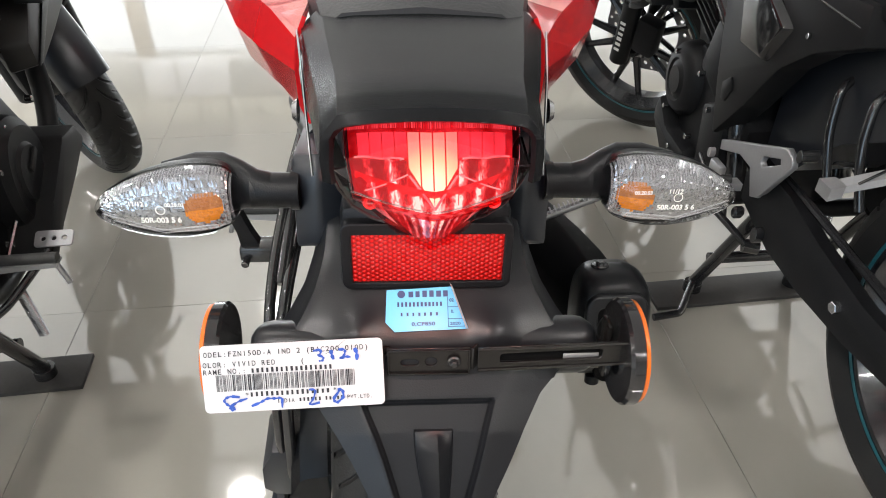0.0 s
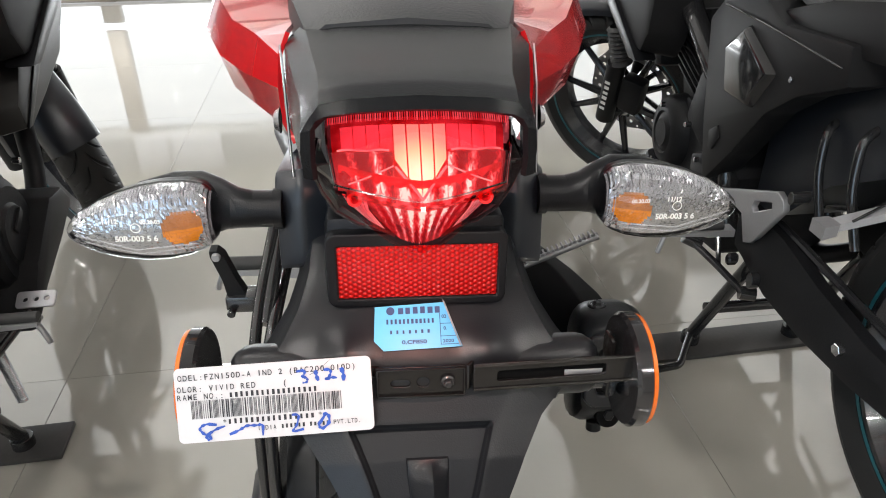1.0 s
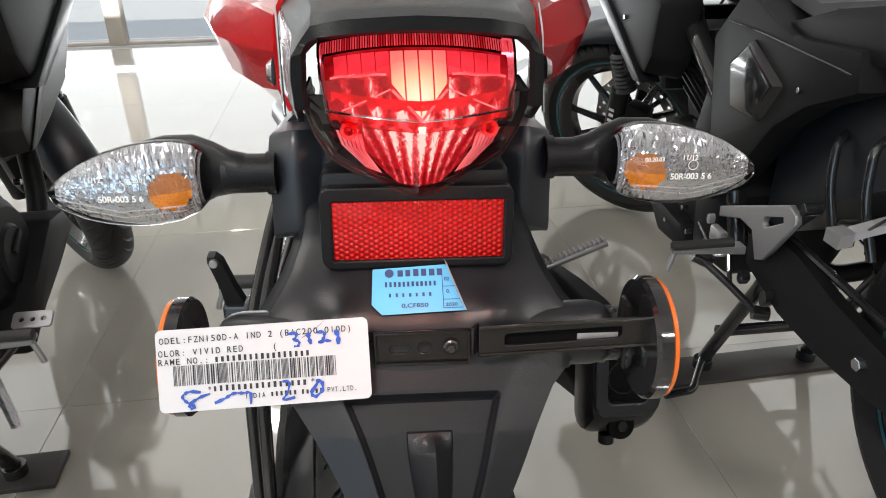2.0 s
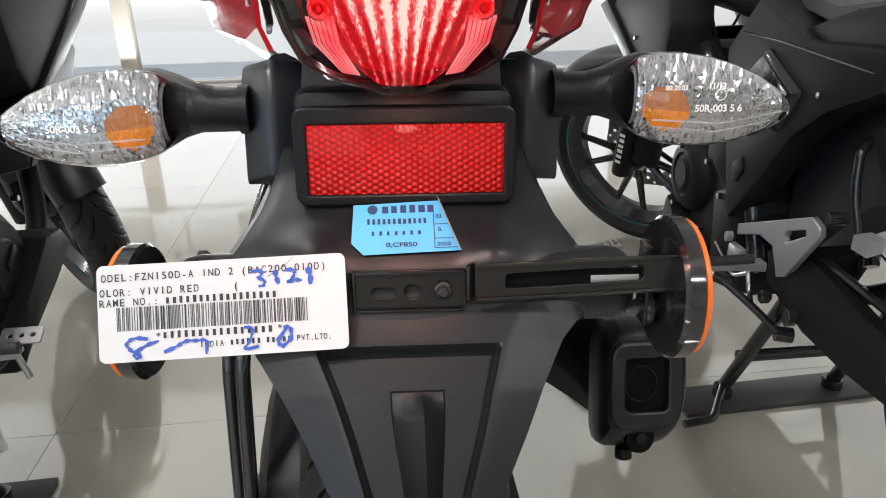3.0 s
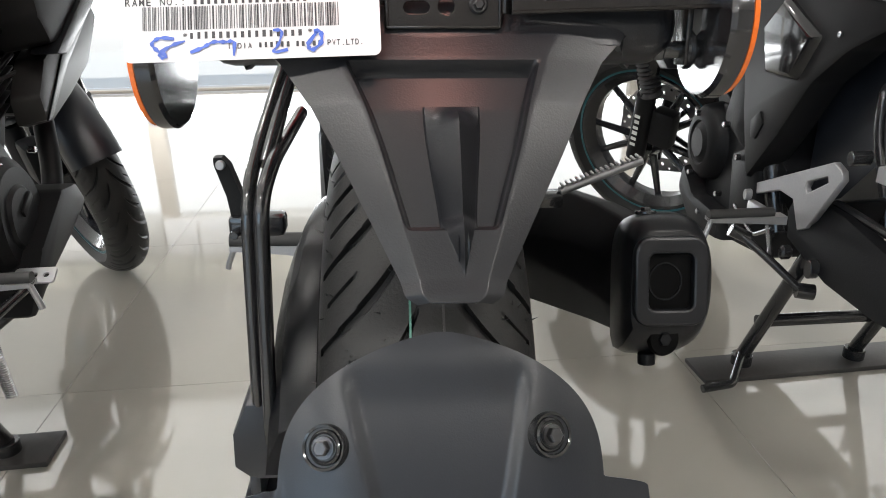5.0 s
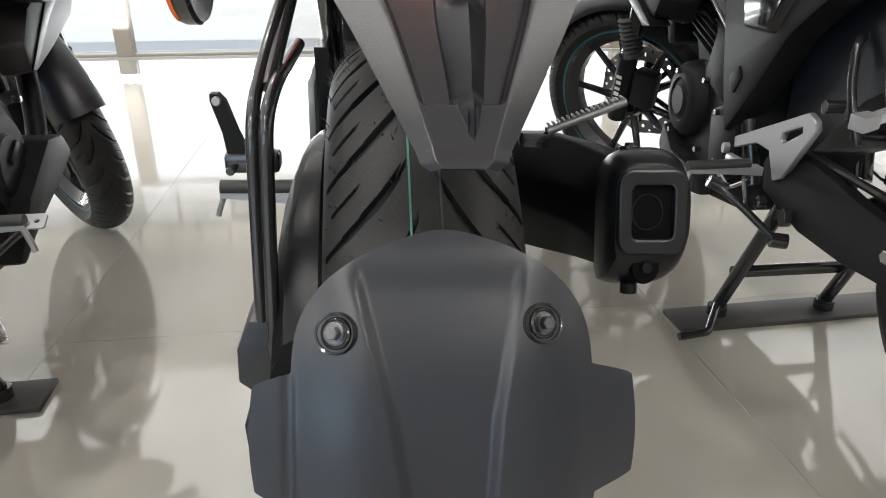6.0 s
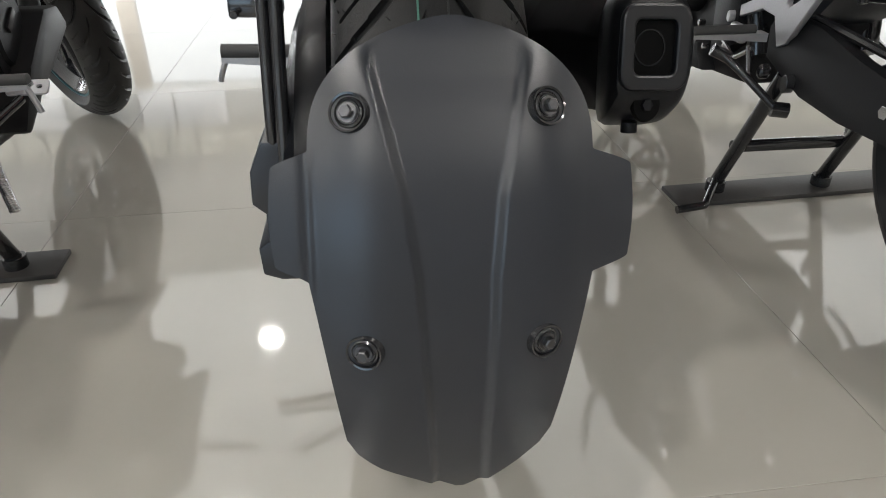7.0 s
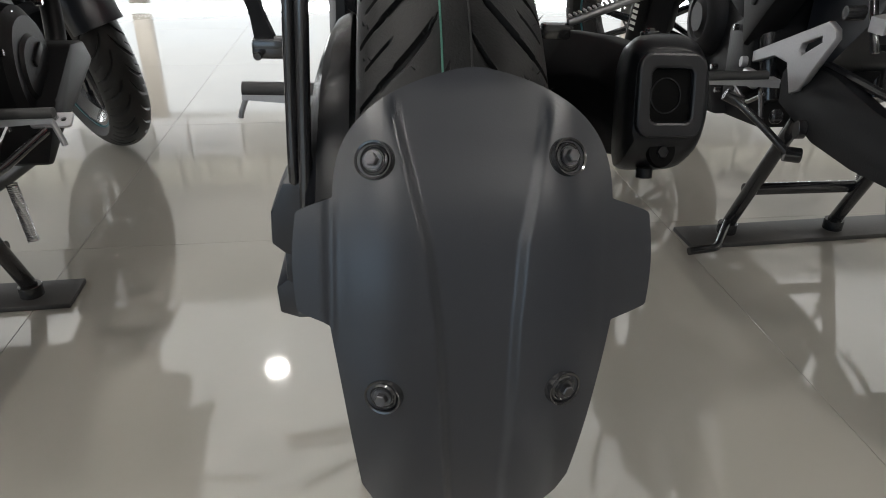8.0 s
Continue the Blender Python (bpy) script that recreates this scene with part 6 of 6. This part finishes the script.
        part("linkage_rod", tube([(sx * 0.15, p + 0.12, 0.33), (sx * 0.155, p - 0.02, 0.30), (sx * 0.15, p - 0.10, 0.33)], 0.004, 7, 0.02), STEEL, b)
        part("panel_screw", cyl((sx * 0.162, p - 0.28, 0.70), 0.006, 0.006, "x", 12), STEEL, b)
        part("panel_screw", cyl((sx * 0.208, p + 0.56, 0.72), 0.006, 0.006, "x", 12), STEEL, b)
        part("adjuster_bolt", cyl((sx * 0.138, 0.09, 0.33), 0.010, 0.012, "x", 6), STEEL, b)
        part("side_seam", tube([(sx * 0.160, p + 0.10, 0.78), (sx * 0.161, p - 0.10, 0.775), (sx * 0.157, p - 0.44, 0.755)], 0.0022, 6, 0.03), GLOSSBLACK, b)
    part("chain", tube([(-0.10, 0.02, 0.375), (-0.10, p - 0.05, 0.40), (-0.10, p - 0.0, 0.36), (-0.10, 0.02, 0.285)], 0.007, 8, 0.01), STEEL_BLACK, b)
    part("shock_spring", tube([(0.03 * math.cos(k * 0.7), p - 0.25 + 0.0009 * k, 0.42 + 0.0025 * k) for k in range(110)], 0.006, 6, 0), STEEL_BLACK, b)
    part("inner_mudguard", loft([[(x, p + y, z) for x, z in ((-0.08, z0), (-0.08, z1), (0.08, z1), (0.08, z0))] for y, z0, z1 in ((-0.62, 0.62, 0.74), (-0.35, 0.5, 0.8), (-0.2, 0.40, 0.80), (-0.05, 0.36, 0.7))]), FENDER, b)
    for sx in (-1, 1):
        part("frame_spar", tube([(sx * 0.05, p + 0.62, 0.84), (sx * 0.125, p + 0.36, 0.72), (sx * 0.12, p + 0.1, 0.55), (sx * 0.105, p - 0.02, 0.30)], 0.024, 12, 0.06), STEEL_BLACK, b)
        high = 0.09 if sx not in plates and sx > 0 else 0.0
        part("tank_shroud", slab(q([(y, z + high) for y, z in ((0.34, 0.78), (0.36, 0.64), (0.40, 0.575), (0.52, 0.585), (0.74, 0.70), (0.82, 0.785), (0.72, 0.85), (0.5, 0.93), (0.36, 0.90))]), sx * 0.12, sx * 0.205, 0.014, 0.12), BODYGREY, b)
        part("shroud_edge", slab(q([(y, z + high) for y, z in ((0.40, 0.575), (0.45, 0.57), (0.62, 0.66), (0.84, 0.79), (0.78, 0.81), (0.60, 0.70), (0.47, 0.62))]), sx * 0.165, sx * 0.215, 0.006), SATIN, b)
        part("side_cover", slab(q([(0.07, 0.385), (-0.07, 0.485), (-0.19, 0.605), (-0.31, 0.672), (-0.48, 0.73), (-0.46, 0.80), (-0.2, 0.79), (0.05, 0.86), (0.2, 0.74), (0.13, 0.5)]), sx * 0.10, sx * 0.158, 0.010, 0.03), BODYGREY, b)
        part("cover_insert", slab(q([(0.055, 0.707), (-0.045, 0.768), (-0.215, 0.694), (-0.135, 0.60), (0.01, 0.60)]), sx * 0.15, sx * 0.172, 0.008, 0.16), GLOSSBLACK, b)
        part("cover_recess", slab(q([(0.055, 0.47), (0.065, 0.50), (0.02, 0.525), (0.0, 0.50), (0.03, 0.47)]), sx * 0.155, sx * 0.161, 0.002), BODYGREY, b)
        part("tail_panel", slab(q([(-0.95, 0.88), (-0.6, 0.775), (-0.3, 0.76), (-0.1, 0.80), (-0.3, 0.85), (-0.9, 0.93)]), sx * 0.07, sx * 0.145, 0.012, 0.06), BODYGREY, b)
        part("swingarm", loft([[(sx * (0.115 + dx), y, z + dz * h) for dx, dz in ((-0.016, -1), (0.016, -1), (0.02, 0.3), (0.006, 1), (-0.016, 1))] for y, z, h in ((-0.07, ZC, 0.025), (0.06, 0.32, 0.034), (0.19, 0.325, 0.046), (p - 0.1, 0.34, 0.055), (p + 0.02, 0.36, 0.04))]), ENGINE, b)
        part("swingarm_bolt", join(cyl((sx * 0.14, p - 0.28, 0.30), 0.016, 0.016, "x", 16)), STEEL_BLACK, b)
        footpeg(b, sx, 0.175, 0.285, p, 0.372, k=0.72)
        if sx not in plates:
            continue
        hp = plate(q([(0.16, 0.345), (0.162, 0.361), (-0.290, 0.482), (-0.322, 0.474), (-0.330, 0.462), (-0.225, 0.366), (-0.190, 0.356), (-0.150, 0.402), (-0.08, 0.405), (0.05, 0.374)]),
                   [q([(-0.278, 0.462), (-0.286, 0.450), (-0.205, 0.418), (-0.190, 0.426), (-0.198, 0.440)])], 0.012, basis((sx * 0.135, 0, -0.008), (0, 1, 0), (0, 0, 1)), 0.002)
        part("heel_plate", hp, ALU, b, "bare cast alloy heel plate", smooth=False)
        part("peg_bracket", join(box((sx * 0.162, p - 0.04, 0.350), (0.016, 0.07, 0.032), 0.006), cyl((sx * 0.168, p + 0.0, 0.374), 0.010, 0.012, "x", 14)), ALU, b)
        part("frame_plug", cyl((sx * 0.142, p - 0.16, 0.30), 0.013, 0.02, "x", 18, 0.004), STEEL_BLACK, b)
        pillion = part("pillion_peg", loft([[(sx * x, p + y + dy, z + dz) for dy, dz in ((-w, -h), (w, -h), (w, h), (-w, h))] for x, y, z, w, h in ((0.178, -0.245, 0.497, 0.016, 0.010), (0.160, -0.250, 0.503, 0.014, 0.009), (0.156, -0.250, 0.505, 0.010, 0.006), (0.085, -0.285, 0.545, 0.011, 0.006))]), ALU, b, "bare alloy pillion peg")
        part("peg_groove", box((sx * 0.125, p - 0.268, 0.531), (0.05, 0.004, 0.003), 0.001, (0, sx * 30, 0)), STEEL_BLACK, pillion)
        part("peg_pivot", cyl((sx * 0.15, p - 0.40, 0.50), 0.012, 0.03, "x", 12), STEEL_BLACK, b)
    part("guard_tube", tube([(-0.06, p - 0.085, 0.600), (-0.098, p - 0.10, 0.588), (-0.104, p - 0.115, 0.52), (-0.10, p - 0.15, 0.44)], 0.007, 12, 0.03), STEEL_BLACK, b)
    part("guard_tube", tube([(-0.06, p - 0.175, 0.620), (-0.102, p - 0.185, 0.605), (-0.108, p - 0.20, 0.53), (-0.10, p - 0.235, 0.45)], 0.007, 12, 0.03), STEEL_BLACK, b)
    part("gear_lever", join(tube([(-0.215, p + 0.03, 0.330), (-0.165, p + 0.0, 0.285), (-0.118, p - 0.026, 0.238)], 0.007, 10, 0.02), tube([(-0.125, p - 0.022, 0.238), (-0.098, p - 0.030, 0.236)], 0.0135, 14, 0), tube([(-0.225, p + 0.036, 0.332), (-0.195, p + 0.026, 0.318)], 0.011, 12, 0), tube([(-0.165, p + 0.0, 0.285), (-0.15, p + 0.05, 0.33)], 0.005, 8, 0)), STEEL_BLACK, b)
    pedal = part("brake_pedal", join(tube([(0.17, p - 0.08, 0.30), (0.185, p + 0.0, 0.285), (0.222, p + 0.105, 0.315)], 0.007, 10, 0.02)), STEEL_BLACK, b)
    part("pedal_plate", plate(slot(-0.030, -0.014, 0.030, 0.014, 0.005), [slot(x - 0.005, -0.005, x + 0.005, 0.005, 0.0045) for x in (-0.017, 0.0, 0.017)], 0.004, basis((0.229, p + 0.122, 0.327), (1, 0, 0), (0, 0.85, 0.5)), 0.001), ALU, pedal, "bare drilled alloy pedal plate", smooth=False)
    part("fuel_tank", loft([[(w * math.cos(a), p + y, zc + h * math.sin(a)) for a in [k * math.tau / 20 for k in range(20)]] for y, w, zc, h in ((-0.02, 0.10, 0.82, 0.05), (0.1, 0.15, 0.86, 0.10), (0.3, 0.175, 0.91, 0.13), (0.55, 0.15, 0.91, 0.11), (0.64, 0.08, 0.89, 0.07))]), BODYGREY, b)
    part("seat", loft([[(x * w, p + y, z) for x, z in ((-1, zt - 0.03), (-0.95, zt - 0.006), (-0.7, zt), (0.7, zt), (0.95, zt - 0.006), (1, zt - 0.03), (0.7, zt - 0.06), (-0.7, zt - 0.06))] for y, w, zt in ((-0.88, 0.07, 0.96), (-0.6, 0.1, 0.95), (-0.45, 0.12, 0.88), (-0.2, 0.13, 0.85), (0.05, 0.1, 0.87))]), SEAT, b)
    part("radiator_shroud", box((0, p + 0.6, 0.62), (0.2, 0.05, 0.24), 0.015, (-15, 0, 0)), ENGINE, b)
    stand = part("centre_stand", tube([(-0.116, st - 0.03, 0.12), (0.116, st - 0.03, 0.12)], 0.0125, 12, 0), STEEL_BLACK, b, "black tubular centre stand")
    for sx in (-1, 1):
        part("stand_leg", tube([(sx * 0.112, p - 0.02, 0.30), (sx * 0.118, st, 0.03)], 0.0135, 12, 0), STEEL_BLACK, stand)
        part("stand_foot", cyl((sx * 0.118, st, 0.021), 0.020, 0.022, "z", 16), STEEL_BLACK, stand)
    part("kick_tang", tube([(-0.118, st, 0.04), (-0.18, st - 0.09, 0.022), (-0.24, st - 0.095, 0.018)], 0.008, 10, 0.01), STEEL_BLACK, stand)
    part("stand_spring", tube([(0.140 + 0.00004 * k + 0.0085 * math.cos(k * 0.8), st - 0.003 + 0.0085 * math.sin(k * 0.8), 0.222 - 0.0005 * k) for k in range(210)], 0.0014, 6, 0), STEEL, b)
    # the body's length and height between the pegs and the front end
    own = {"footpeg", "guard_tube", "pillion_peg", "centre_stand", "stand_spring", "swingarm", "chain", "silencer", "adjuster_bolt", "gear_lever", "brake_pedal", "belly_guard", "shroud_tip", "shroud_line"}
    for ob in b.children:
        if ob.type != "MESH" or ob in turned or ob.name.split(".")[0] in own:
            continue
        for v in ob.data.vertices:
            d = v.co.y - p
            v.co.y = p + (0.10 + 0.63 * d if d < 0.2 else 0.226 + 0.911 * (d - 0.2))
            v.co.z = v.co.z if v.co.z < 0.5 else 0.5 + 0.8 * (v.co.z - 0.5)
    return b


right_bike = black_motorcycle("matt black street motorcycle with teal wheel stripes on its stand", 1.355, 0.40, 0.525, lock=43)
right_bike.matrix_world = pose(0.765, 0.765, 0.0)
left_bike = black_motorcycle("black street motorcycle with its handlebar turned, beside the red one", 1.355, 0.40, 0.525, (-1,), 40)
left_bike.matrix_world = pose(-0.802, 0.610, 0.0, 0, 0, 2)
for x, y in ((0.812, 1.292), (-0.893, 1.135)):
    board = part("stand_board", box((0, 0, 0.0055), (0.53, 0.090, 0.010), 0.002), BOARD)
    board.matrix_world = pose(x, y, 0, 0, 0, 3)
    tagged(board, "flat dark board under a motorcycle's centre stand", "board", "stand boards")

# ---- floor tiles ----
TW, TL, JOINT = 1.235, 0.83, 0.0006
tile_bm = box((0, 0, -0.005), (TW - JOINT, TL - JOINT, 0.010), 0.0006, seg=1)
tile_data = mesh_of(tile_bm, "tile")
tile_data.materials.append(TILE)
turn = pose(0, 0, 0, 0, 0, 1.5)
origin = Vector((-0.695, 1.335, 0))
for i in range(-7, 8):
    for j in range(-9, 7):
        p = origin + turn.to_3x3() @ Vector(((i + 0.5) * TW, (j + 0.5) * TL, 0))
        if X0 + 0.5 < p.x < X1 - 0.5 and Y0 + 0.3 < p.y < Y1 - 0.2:
            t = new("tile", tile_data)
            t.parent = floor
            t.matrix_world = Matrix.Translation(p) @ turn
